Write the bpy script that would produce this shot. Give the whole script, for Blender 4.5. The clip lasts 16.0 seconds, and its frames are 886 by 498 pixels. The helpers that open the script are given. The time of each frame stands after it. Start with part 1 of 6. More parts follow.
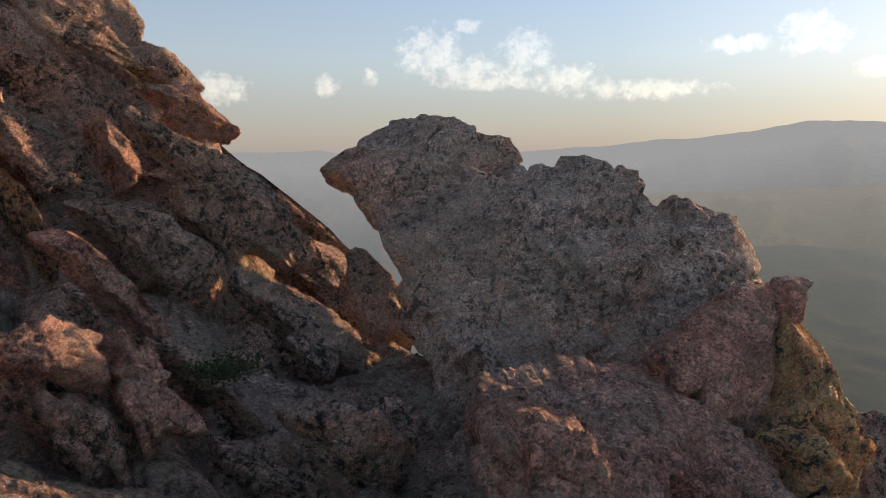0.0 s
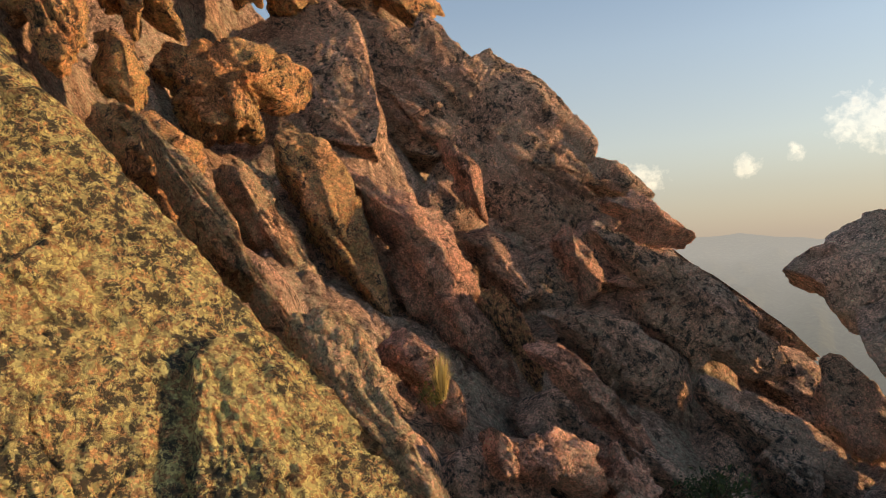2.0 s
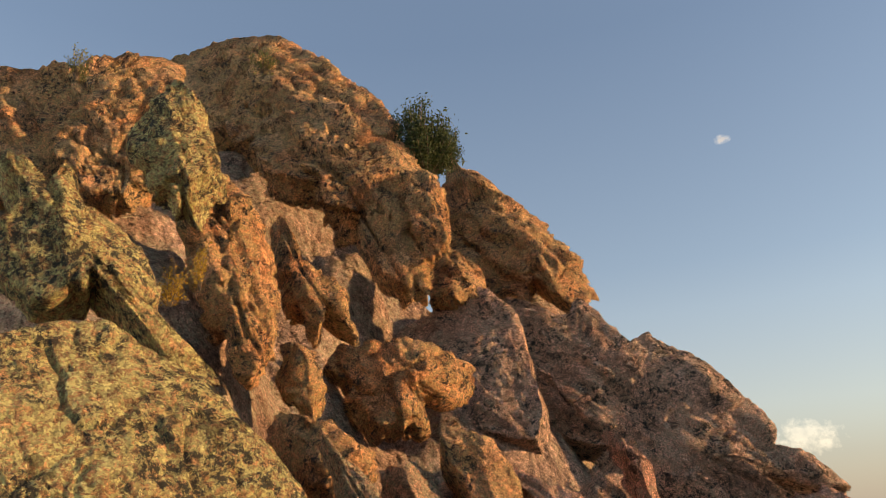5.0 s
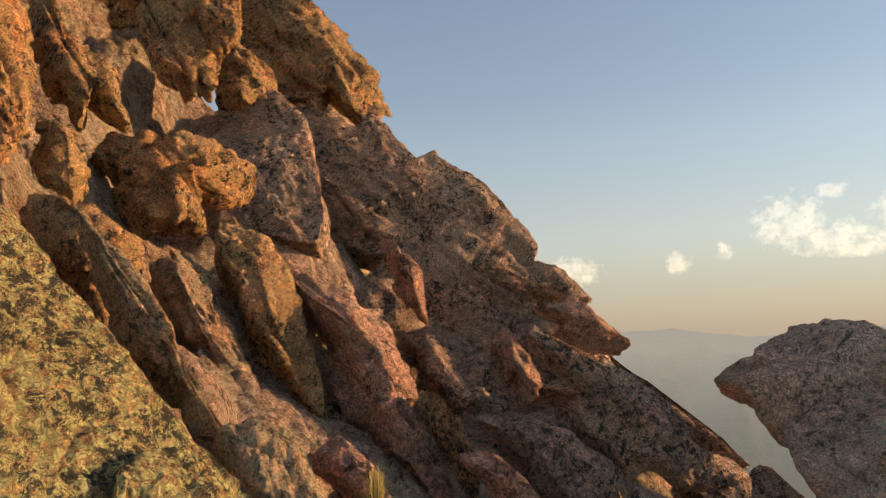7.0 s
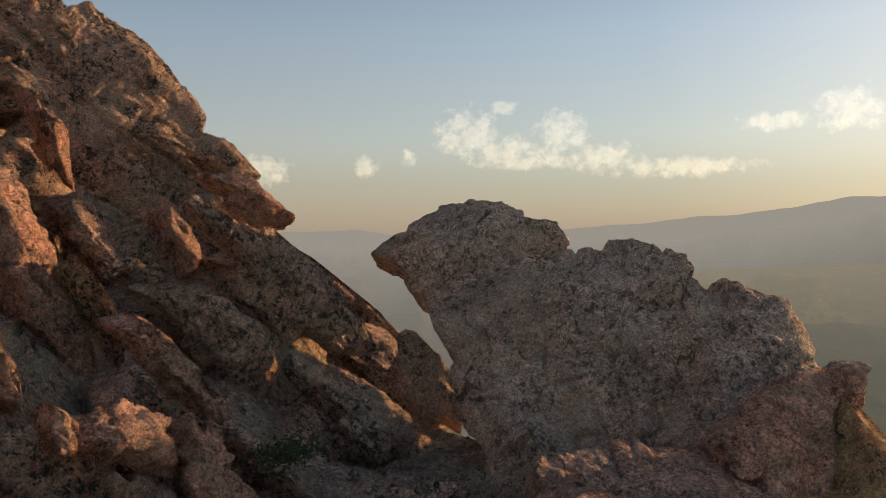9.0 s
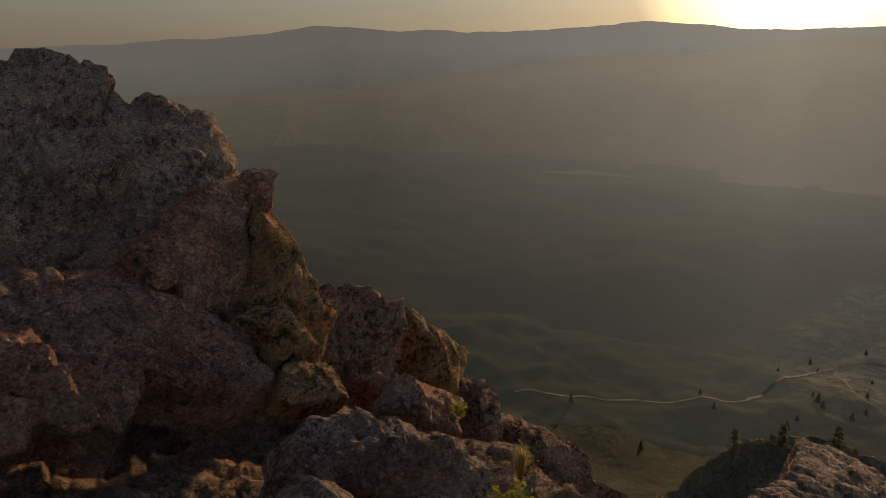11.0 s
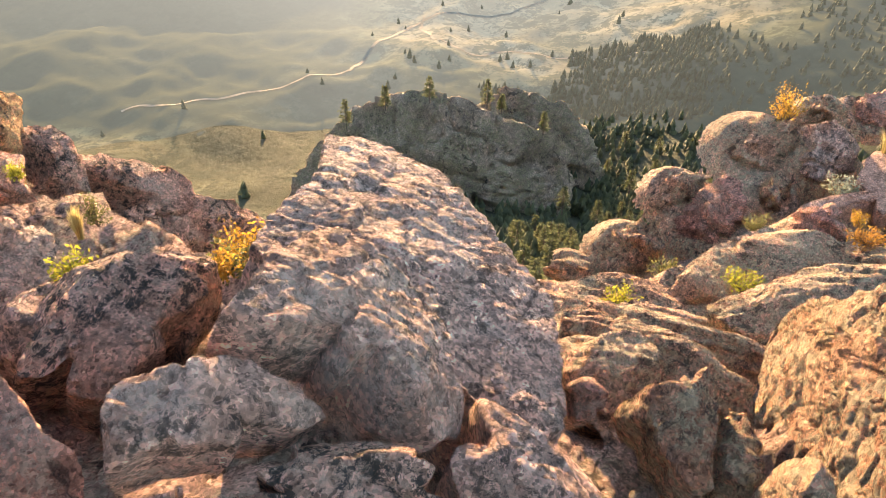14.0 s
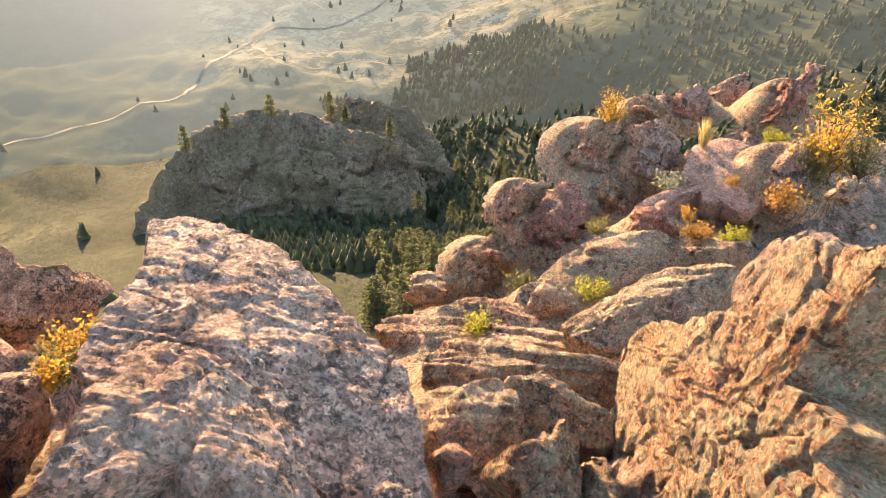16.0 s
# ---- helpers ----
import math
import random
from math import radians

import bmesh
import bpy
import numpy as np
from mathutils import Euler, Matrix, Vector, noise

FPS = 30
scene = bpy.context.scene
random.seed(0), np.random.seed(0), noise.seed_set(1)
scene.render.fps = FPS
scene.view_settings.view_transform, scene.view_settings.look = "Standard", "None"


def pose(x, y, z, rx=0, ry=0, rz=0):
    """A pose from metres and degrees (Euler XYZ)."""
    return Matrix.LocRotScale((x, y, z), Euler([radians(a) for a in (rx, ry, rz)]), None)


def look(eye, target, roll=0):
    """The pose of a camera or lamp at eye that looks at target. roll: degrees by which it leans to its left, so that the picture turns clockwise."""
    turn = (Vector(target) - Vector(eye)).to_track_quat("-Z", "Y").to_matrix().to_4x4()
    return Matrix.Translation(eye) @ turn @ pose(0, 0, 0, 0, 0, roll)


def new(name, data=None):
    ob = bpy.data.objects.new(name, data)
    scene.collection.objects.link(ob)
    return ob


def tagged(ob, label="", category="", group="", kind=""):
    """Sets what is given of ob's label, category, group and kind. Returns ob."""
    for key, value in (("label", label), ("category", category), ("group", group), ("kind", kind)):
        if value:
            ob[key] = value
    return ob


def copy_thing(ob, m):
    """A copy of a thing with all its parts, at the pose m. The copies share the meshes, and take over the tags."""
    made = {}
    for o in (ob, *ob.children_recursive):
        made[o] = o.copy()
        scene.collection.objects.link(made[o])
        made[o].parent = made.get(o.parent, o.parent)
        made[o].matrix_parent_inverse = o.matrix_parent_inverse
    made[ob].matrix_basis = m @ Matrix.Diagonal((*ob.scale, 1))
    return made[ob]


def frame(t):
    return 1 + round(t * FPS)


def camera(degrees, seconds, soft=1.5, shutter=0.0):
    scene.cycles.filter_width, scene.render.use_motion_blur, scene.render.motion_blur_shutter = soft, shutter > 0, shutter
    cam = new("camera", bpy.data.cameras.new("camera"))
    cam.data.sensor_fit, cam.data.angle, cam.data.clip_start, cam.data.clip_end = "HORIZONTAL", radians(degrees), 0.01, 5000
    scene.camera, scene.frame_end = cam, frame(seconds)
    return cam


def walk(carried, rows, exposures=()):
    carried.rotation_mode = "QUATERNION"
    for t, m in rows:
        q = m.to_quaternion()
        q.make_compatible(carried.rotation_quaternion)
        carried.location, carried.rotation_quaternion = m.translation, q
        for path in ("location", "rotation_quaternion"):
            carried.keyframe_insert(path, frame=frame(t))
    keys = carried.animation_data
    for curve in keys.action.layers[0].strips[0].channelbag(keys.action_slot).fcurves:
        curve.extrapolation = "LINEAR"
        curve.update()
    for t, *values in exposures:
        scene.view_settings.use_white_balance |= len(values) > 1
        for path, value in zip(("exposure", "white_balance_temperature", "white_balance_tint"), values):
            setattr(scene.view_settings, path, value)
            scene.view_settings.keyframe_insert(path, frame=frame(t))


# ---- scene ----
cam = camera(58.9, 16.0, soft=0.55)
METRES, EYE, TILT, LEAN, TURN = 4.0, 1.7, -7.0, 0.0, 0.0
ROWS = [
    (0.0, 0.0, 0.0, 0.0, 0.0, 0.0, -0.0),
    (0.5, -0.0308, -0.0144, 0.0065, 6.92, 1.15, -0.1),
    (1.0, -0.0559, -0.0331, 0.0144, 13.4, 2.26, -0.46),
    (1.5, -0.0824, -0.0505, 0.0347, 21.62, 3.63, -0.08),
    (2.0, -0.1132, -0.0685, 0.0566, 29.95, 6.42, 0.03),
    (2.5, -0.1312, -0.0886, 0.0851, 33.97, 9.71, 0.3),
    (3.0, -0.1378, -0.1025, 0.1144, 35.85, 14.16, 0.19),
    (3.5, -0.144, -0.1149, 0.1435, 37.98, 18.39, -0.11),
    (3.7, -0.1459, -0.1186, 0.1522, 38.8, 20.24, -0.22),
    (5.8, -0.1351, -0.1341, 0.1715, 40.55, 25.21, -1.7),
    (6.0, -0.1332, -0.1288, 0.165, 37.53, 23.44, -1.58),
    (6.5, -0.1237, -0.1023, 0.1323, 31.07, 18.17, -1.07),
    (7.0, -0.1142, -0.0836, 0.1032, 25.2, 12.8, -1.19),
    (7.5, -0.1021, -0.0692, 0.0802, 21.06, 9.19, -1.86),
    (8.0, -0.0803, -0.0558, 0.0555, 15.6, 7.45, -1.76),
    (8.2, -0.0716, -0.0504, 0.0456, 13.01, 6.87, -1.47),
    (10.3, 0.0354, -0.0519, -0.0107, -15.24, 2.53, 2.24),
    (10.5, 0.0527, -0.0522, -0.0129, -18.76, 0.97, 2.29),
    (11.0, 0.1103, -0.0532, -0.0201, -33.63, -7.73, 2.52),
    (11.5, 0.169, -0.0736, -0.0042, -46.23, -17.82, 2.44),
    (12.0, 0.1881, -0.0937, 0.0218, -52.24, -24.56, 3.42),
    (12.5, 0.1864, -0.1025, 0.0272, -53.14, -27.07, 4.84),
    (13.0, 0.1823, -0.0999, 0.0278, -53.59, -27.75, 5.4),
    (13.5, 0.1881, -0.106, 0.026, -55.27, -28.5, 6.09),
    (14.0, 0.2078, -0.1364, 0.0193, -63.49, -32.11, 5.54),
    (14.5, 0.2477, -0.1656, 0.0189, -71.54, -36.37, 4.5),
    (15.0, 0.2816, -0.1784, 0.0297, -74.28, -38.0, 4.86),
    (15.5, 0.2947, -0.1646, 0.0554, -75.08, -36.78, 5.97),
    (16.0, 0.282, -0.1403, 0.0735, -75.86, -32.76, 6.1),
]
WALK = [(t, pose(0, 0, EYE, TILT, LEAN, TURN) @ pose(METRES * x, METRES * y, METRES * z, 90 + pitch, roll, yaw)) for t, x, y, z, yaw, pitch, roll in ROWS]
LIGHT = [(0.0, 0.42, 7200, 17), (1.0, 0.55, 8000, 15), (3.7, 0.6, 8800, 15), (8.2, 0.45, 9000, 15), (10.3, -0.5, 8200, 15), (10.5, -0.62, 8200, 15), (11.0, -1.1, 8700, 15), (11.5, 0.95, 8500, 17), (12.0, 2.0, 8200, 18), (13.0, 2.25, 8100, 18), (16.0, 2.2, 8000, 16)]
walk(cam, WALK, LIGHT)

# ---- world, sun ----
SUN_AZ, SUN_EL = 57.0, 9.0          # degrees clockwise from +y, degrees up
SUN = Vector((math.sin(radians(SUN_AZ)) * math.cos(radians(SUN_EL)), math.cos(radians(SUN_AZ)) * math.cos(radians(SUN_EL)), math.sin(radians(SUN_EL))))
world = bpy.data.worlds.new("sky")
scene.world = world
world.use_nodes = True
wn = world.node_tree.nodes
sky = wn.new("ShaderNodeTexSky")
sky.sky_type, sky.sun_disc = "NISHITA", False
sky.sun_elevation, sky.sun_rotation = radians(SUN_EL), radians(SUN_AZ)
sky.altitude, sky.air_density, sky.dust_density, sky.ozone_density = 1800, 1.0, 1.2, 1.5
world.node_tree.links.new(sky.outputs[0], wn["Background"].inputs[0])
wn["Background"].inputs[1].default_value = 0.295
sun = new("sun", bpy.data.lights.new("sun", "SUN"))
sun.data.energy, sun.data.angle, sun.data.color = 4.8, radians(1.2), (1.0, 0.74, 0.46)
sun.matrix_world = look(SUN * 50, (0, 0, 0))


# ---- noise ----
def hash3(i, j, k, seed):
    h = (i * 374761393 + j * 668265263 + k * 1274126177 + seed * 974634211) & 0xFFFFFFFF
    h = ((h ^ (h >> 13)) * 1274126177) & 0xFFFFFFFF
    h = ((h ^ (h >> 16)) * 2246822519) & 0xFFFFFFFF
    return ((h >> 8) & 0xFFFF) / 65535.0


def value_noise(p, seed=0):
    """Smooth noise in -1..1 at the points p (n, 3)."""
    b = np.floor(p)
    f = p - b
    b = b.astype(np.int64)
    w = f * f * f * (f * (f * 6 - 15) + 10)
    out = np.zeros(len(p))
    for dx in (0, 1):
        wx = w[:, 0] if dx else 1 - w[:, 0]
        for dy in (0, 1):
            wy = wx * (w[:, 1] if dy else 1 - w[:, 1])
            for dz in (0, 1):
                out += wy * (w[:, 2] if dz else 1 - w[:, 2]) * hash3(b[:, 0] + dx, b[:, 1] + dy, b[:, 2] + dz, seed)
    return out * 2 - 1


def fbm(p, octaves, seed=0, ridged=False):
    total, amp, norm = np.zeros(len(p)), 1.0, 0.0
    for o in range(octaves):
        v = value_noise(p * 2.03 ** o + 17.3 * o, seed + o)
        total += amp * (1 - 2 * np.abs(v) if ridged else v)
        norm += amp
        amp *= 0.5
    return total / norm


def facets(p, seed=0):
    """Broken stone: heights of tilted flat plates, one a cell, about -0.5 to 0.5, and the distance to the crack round each plate."""
    b = np.floor(p - 0.5).astype(np.int64)
    f1, f2 = np.full(len(p), 9.0), np.full(len(p), 9.0)
    h = np.zeros(len(p))
    for dx in (0, 1):
        for dy in (0, 1):
            for dz in (0, 1):
                i, j, k = b[:, 0] + dx, b[:, 1] + dy, b[:, 2] + dz
                r = [hash3(i, j, k, seed + 7 * m) for m in range(4)]
                v = p - np.stack((i + 0.12 + 0.76 * r[0], j + 0.12 + 0.76 * r[1], k + 0.12 + 0.76 * r[2]), 1)
                d = np.sqrt((v ** 2).sum(1))
                near = d < f1
                tilt = v[:, 0] * (r[1] - 0.5) + v[:, 1] * (r[2] - 0.5) + v[:, 2] * (r[0] - 0.5)
                f2 = np.where(near, f1, np.minimum(f2, d))
                h = np.where(near, 0.7 * (r[3] - 0.5) + 1.5 * tilt, h)
                f1 = np.where(near, d, f1)
    return h, f2 - f1


# ---- materials ----
class Graph:
    """A small helper to write node materials."""

    def __init__(self, name):
        self.mat = bpy.data.materials.new(name)
        self.mat.use_nodes = True
        self.tree = self.mat.node_tree
        self.n = self.tree.nodes
        self.bsdf = self.n["Principled BSDF"]
        self.place = self.n.new("ShaderNodeNewGeometry").outputs["Position"]

    def link(self, a, b):
        self.tree.links.new(a, b)

    def noise(self, scale, detail=4.0, rough=0.55, distort=0.0, vector=None):
        t = self.n.new("ShaderNodeTexNoise")
        t.inputs["Scale"].default_value, t.inputs["Detail"].default_value = scale, detail
        t.inputs["Roughness"].default_value, t.inputs["Distortion"].default_value = rough, distort
        self.link(vector or self.place, t.inputs["Vector"])
        return t.outputs["Fac"]

    def voronoi(self, scale, feature="F1", vector=None):
        t = self.n.new("ShaderNodeTexVoronoi")
        t.feature = feature
        t.inputs["Scale"].default_value = scale
        self.link(vector or self.place, t.inputs["Vector"])
        return t.outputs["Distance"]

    def vec(self, op, a, b):
        m = self.n.new("ShaderNodeVectorMath")
        m.operation = op
        for value, socket in ((a, m.inputs[0]), (b, m.inputs[1])):
            if isinstance(value, tuple):
                socket.default_value = value
            else:
                self.link(value, socket)
        return m.outputs["Value" if op in ("DOT_PRODUCT", "LENGTH") else "Vector"]

    def cells(self, scale, vector=None):
        """A shade of its own for each crystal or flake, 0 to 1."""
        t = self.n.new("ShaderNodeTexVoronoi")
        t.inputs["Scale"].default_value = scale
        self.link(vector or self.place, t.inputs["Vector"])
        split = self.n.new("ShaderNodeSeparateColor")
        self.link(t.outputs["Color"], split.inputs[0])
        return split.outputs[0]

    def wobble(self, scale, amount):
        """The place, pushed about by noise."""
        t = self.n.new("ShaderNodeTexNoise")
        t.inputs["Scale"].default_value, t.inputs["Detail"].default_value = scale, 3.0
        self.link(self.place, t.inputs["Vector"])
        push = self.vec("MULTIPLY", self.vec("SUBTRACT", t.outputs["Color"], (0.5, 0.5, 0.5)), (amount, amount, amount))
        return self.vec("ADD", self.place, push)

    def plates(self, scale, vector):
        """Heights of small tilted flat faces, as on broken stone."""
        t = self.n.new("ShaderNodeTexVoronoi")
        t.inputs["Scale"].default_value = scale
        self.link(vector, t.inputs["Vector"])
        off = self.vec("SUBTRACT", vector, t.outputs["Position"])
        return self.vec("DOT_PRODUCT", off, self.vec("SUBTRACT", t.outputs["Color"], (0.5, 0.5, 0.5)))

    def ramp(self, fac, stops):
        r = self.n.new("ShaderNodeValToRGB")
        while len(r.color_ramp.elements) < len(stops):
            r.color_ramp.elements.new(0.5)
        for e, (at, c) in zip(r.color_ramp.elements, stops):
            e.position, e.color = at, (c, c, c, 1) if isinstance(c, (int, float)) else (*c, 1)
        self.link(fac, r.inputs[0])
        return r.outputs[0]

    def mix(self, fac, a, b, mode="MIX"):
        m = self.n.new("ShaderNodeMix")
        m.data_type, m.blend_type = "RGBA", mode
        sockets = [s for s in m.inputs if s.enabled]
        for value, socket in zip((fac, a, b), sockets):
            if isinstance(value, (int, float)):
                socket.default_value = value
            elif isinstance(value, tuple):
                socket.default_value = (*value, 1)
            else:
                self.link(value, socket)
        return [s for s in m.outputs if s.enabled][0]

    def math(self, op, a, b=0.0):
        m = self.n.new("ShaderNodeMath")
        m.operation = op
        for value, socket in ((a, m.inputs[0]), (b, m.inputs[1])):
            if isinstance(value, (int, float)):
                socket.default_value = value
            else:
                self.link(value, socket)
        return m.outputs[0]

    def stretch(self, scale, turn=(0, 0, 0)):
        m = self.n.new("ShaderNodeMapping")
        m.inputs["Scale"].default_value = scale
        m.inputs["Rotation"].default_value = [radians(a) for a in turn]
        self.link(self.place, m.inputs["Vector"])
        return m.outputs[0]

    def bump(self, height, strength, distance, below=None):
        b = self.n.new("ShaderNodeBump")
        b.inputs["Strength"].default_value, b.inputs["Distance"].default_value = strength, distance
        self.link(height, b.inputs["Height"])
        if below is not None:
            self.link(below, b.inputs["Normal"])
        return b.outputs[0]

    def done(self, color, roughness=0.9, normal=None, spec=0.25):
        for value, key in ((color, "Base Color"), (roughness, "Roughness")):
            if isinstance(value, (int, float)):
                self.bsdf.inputs[key].default_value = value
            elif isinstance(value, tuple):
                self.bsdf.inputs[key].default_value = (*value, 1)
            else:
                self.link(value, self.bsdf.inputs[key])
        self.bsdf.inputs["Specular IOR Level"].default_value = spec
        if normal is not None:
            self.link(normal, self.bsdf.inputs["Normal"])
        return self.mat


def rock_look(g, deep, body, pale, lichen, amount, dark=0.35, relief=1.0, grit=1.0, zoom=1.0):
    """Weathered granite: three body colours, patchy crusts of pale lichen, dark lichen spots, coarse light and dark crystals. Gives colour, roughness and normal."""
    if zoom != 1.0:
        g.place = g.vec("MULTIPLY", g.place, (zoom, zoom, zoom))
    relief = relief / zoom
    broad = g.noise(0.9, 9, 0.70, 0.4)
    col = g.ramp(broad, [(0.34, deep), (0.48, body), (0.62, pale)])
    veins = g.noise(1.0, 8, 0.70, 0.6, g.stretch((0.7, 2.4, 1.6), (35, 0, 40)))
    col = g.mix(g.ramp(veins, [(0.50, 0.0), (0.58, 0.6)]), col, tuple(c * 0.6 for c in deep))
    mottle = g.noise(7.0, 9, 0.80, 0.2)
    col = g.mix(0.85, col, g.ramp(mottle, [(0.38, 0.55), (0.46, 1.0), (0.55, 1.15), (0.64, 1.7)]), "MULTIPLY")
    grain = g.cells(62.0, g.wobble(40.0, 0.02))
    col = g.mix(grit, col, g.ramp(grain, [(0.0, 0.42), (0.22, 0.80), (0.5, 1.02), (0.8, 1.2), (1.0, 1.7)]), "MULTIPLY")
    col = g.mix(0.8 * grit, col, g.ramp(g.cells(23.0, g.wobble(16.0, 0.06)), [(0.0, 0.62), (0.3, 0.92), (0.75, 1.1), (1.0, 1.4)]), "MULTIPLY")
    area = g.ramp(g.noise(1.3, 7, 0.70, 0.4), [(0.56 - 0.28 * amount, 0.0), (0.64 - 0.28 * amount, 1.0)])
    flakes = g.ramp(g.noise(15.0, 10, 0.82, 0.5), [(0.475, 0.0), (0.50, 1.0)])
    tint = g.mix(g.cells(48.0, g.wobble(30.0, 0.03)), tuple(c * 0.55 for c in lichen), tuple(min(1.0, c * 1.45) for c in lichen))
    col = g.mix(g.math("MULTIPLY", g.math("MULTIPLY", area, flakes), 0.6 + 0.4 * amount), col, tint)
    spots = g.ramp(g.noise(11.0, 10, 0.84, 0.25), [(0.55 - 0.06 * dark, 0.0), (0.565 - 0.06 * dark, 0.95)])
    patch = g.ramp(g.noise(1.7, 6, 0.65), [(0.42, 0.0), (0.52, 1.0)])
    col = g.mix(g.math("MULTIPLY", g.math("MULTIPLY", spots, patch), min(1.0, dark * 2)), col, (0.05, 0.044, 0.036))
    bent = g.wobble(4.0, 0.22)
    joint = g.voronoi(2.2, "DISTANCE_TO_EDGE", bent)
    joint = g.math("ADD", joint, g.math("MULTIPLY", g.math("SUBTRACT", g.noise(2.2, 4, 0.6), 0.42), 0.55))
    split = g.ramp(joint, [(0.0, 0.0), (0.018, 1.0)])
    chink = g.ramp(g.voronoi(10.0, "DISTANCE_TO_EDGE", g.wobble(9.0, 0.11)), [(0.0, 0.25), (0.05, 1.0)])
    chink = g.mix(g.ramp(g.noise(3.0, 5, 0.7), [(0.47, 0.0), (0.55, 1.0)]), chink, (1.0, 1.0, 1.0))
    col = g.mix(1.0, col, g.ramp(split, [(0.0, 0.4), (1.0, 1.0)]), "MULTIPLY")
    lumps = g.noise(5.0, 12, 0.74, 0.2)
    fine = g.noise(30, 9, 0.85)
    n = g.bump(lumps, 1.0, 0.12 * relief)
    n = g.bump(g.plates(11.0, g.wobble(8.0, 0.10)), 1.0, 0.8 * relief, n)
    n = g.bump(g.plates(34.0, g.wobble(20.0, 0.04)), 1.0, 1.6 * relief, n)
    n = g.bump(split, 0.9, 0.03 * relief, n)
    n = g.bump(chink, 0.9, 0.025 * relief, n)
    n = g.bump(g.math("MULTIPLY", area, flakes), 0.8, 0.015 * relief, n)
    n = g.bump(grain, 0.8, 0.008 * relief, n)
    n = g.bump(fine, 1.0, 0.07 * relief, n)
    return col, g.ramp(grain, [(0.3, 0.95), (0.9, 0.75)]), n


def rock_material(name, *look, **more):
    g = Graph(name)
    return g.done(*rock_look(g, *look, **more), 0.3)


ROCK = {
    "grey": rock_material("grey_pink_granite", (0.464, 0.243, 0.168), (0.660, 0.371, 0.260), (0.773, 0.462, 0.335), (0.614, 0.436, 0.312), 0.4, 0.6),
    "ashen": rock_material("ashen_pink_granite", (0.520, 0.302, 0.220), (0.702, 0.456, 0.355), (0.800, 0.551, 0.440), (0.617, 0.480, 0.367), 0.45, 0.4),
    "mossy": rock_material("spotted_granite", (0.464, 0.225, 0.137), (0.646, 0.337, 0.207), (0.759, 0.428, 0.275), (0.641, 0.436, 0.237), 0.75, 0.8),
    "far": rock_material("grey_dome_granite", (0.338, 0.237, 0.158), (0.494, 0.355, 0.237), (0.598, 0.450, 0.316), (0.390, 0.335, 0.180), 0.5, 0.3, 1.0, 0.6, 0.06),
    "gravel": rock_material("pink_gravel", (0.425, 0.226, 0.148), (0.506, 0.275, 0.187), (0.567, 0.325, 0.222), (0.519, 0.300, 0.212), 0.2, 0.1, 0.4),
    "pink": rock_material("pink_granite", (0.478, 0.213, 0.143), (0.688, 0.332, 0.232), (0.800, 0.434, 0.310), (0.641, 0.436, 0.312), 0.3, 0.35),
    "orange": rock_material("orange_granite", (0.506, 0.208, 0.094), (0.759, 0.349, 0.168), (0.800, 0.450, 0.237), (0.749, 0.466, 0.217), 0.45, 0.5),
    "lichen": rock_material("lichen_crusted_granite", (0.381, 0.186, 0.084), (0.563, 0.292, 0.137), (0.703, 0.383, 0.187), (0.80, 0.61, 0.27), 1.0, 0.8),
    "pale": rock_material("pale_pink_granite", (0.520, 0.285, 0.203), (0.728, 0.444, 0.327), (0.800, 0.562, 0.429), (0.642, 0.470, 0.356), 0.3, 0.4),
    "tan": rock_material("tan_granite", (0.491, 0.243, 0.143), (0.682, 0.372, 0.229), (0.776, 0.473, 0.316), (0.577, 0.471, 0.289), 0.55, 0.4),
    "face": rock_material("orange_tan_granite", (0.518, 0.236, 0.132), (0.682, 0.354, 0.205), (0.750, 0.426, 0.263), (0.565, 0.471, 0.297), 0.6, 0.35),
}

# ---- rocks ----
def shell(wide, high, reach):
    """Directions from the middle of a rock's broad side out to reach radians from it, on a grid of wide x high, and its quads."""
    u, v = np.meshgrid(np.linspace(-1, 1, wide + 1), np.linspace(-1, 1, high + 1), indexing="ij")
    rng = np.random.RandomState(wide + high)
    u[1:-1, 1:-1] += rng.uniform(-0.7, 0.7, (wide - 1, high - 1)) / wide
    v[1:-1, 1:-1] += rng.uniform(-0.7, 0.7, (wide - 1, high - 1)) / high
    u, v = u.ravel(), v.ravel()
    r = np.maximum(np.abs(u), np.abs(v))
    flip = np.abs(v) > np.abs(u)
    part_turn = math.pi / 4 * np.where(flip, u, v) / np.maximum(r, 1e-9) * np.where(np.where(flip, v, u) < 0, -1, 1)
    around = np.where(flip, math.pi / 2 - part_turn, part_turn)
    around = np.where(np.where(flip, v, u) < 0, around + math.pi, around)
    around = np.where(flip & (v < 0), -math.pi / 2 + math.pi / 4 * u / np.maximum(r, 1e-9), around)
    around = np.where(~flip & (u < 0), math.pi - math.pi / 4 * v / np.maximum(r, 1e-9), around)
    away = r * reach
    d = np.stack((np.sin(away) * np.cos(around), np.sin(away) * np.sin(around), np.cos(away)), 1)
    g = np.arange(len(u)).reshape(wide + 1, high + 1)
    return d, np.stack((g[:-1, :-1], g[1:, :-1], g[1:, 1:], g[:-1, 1:]), -1).reshape(-1, 4)


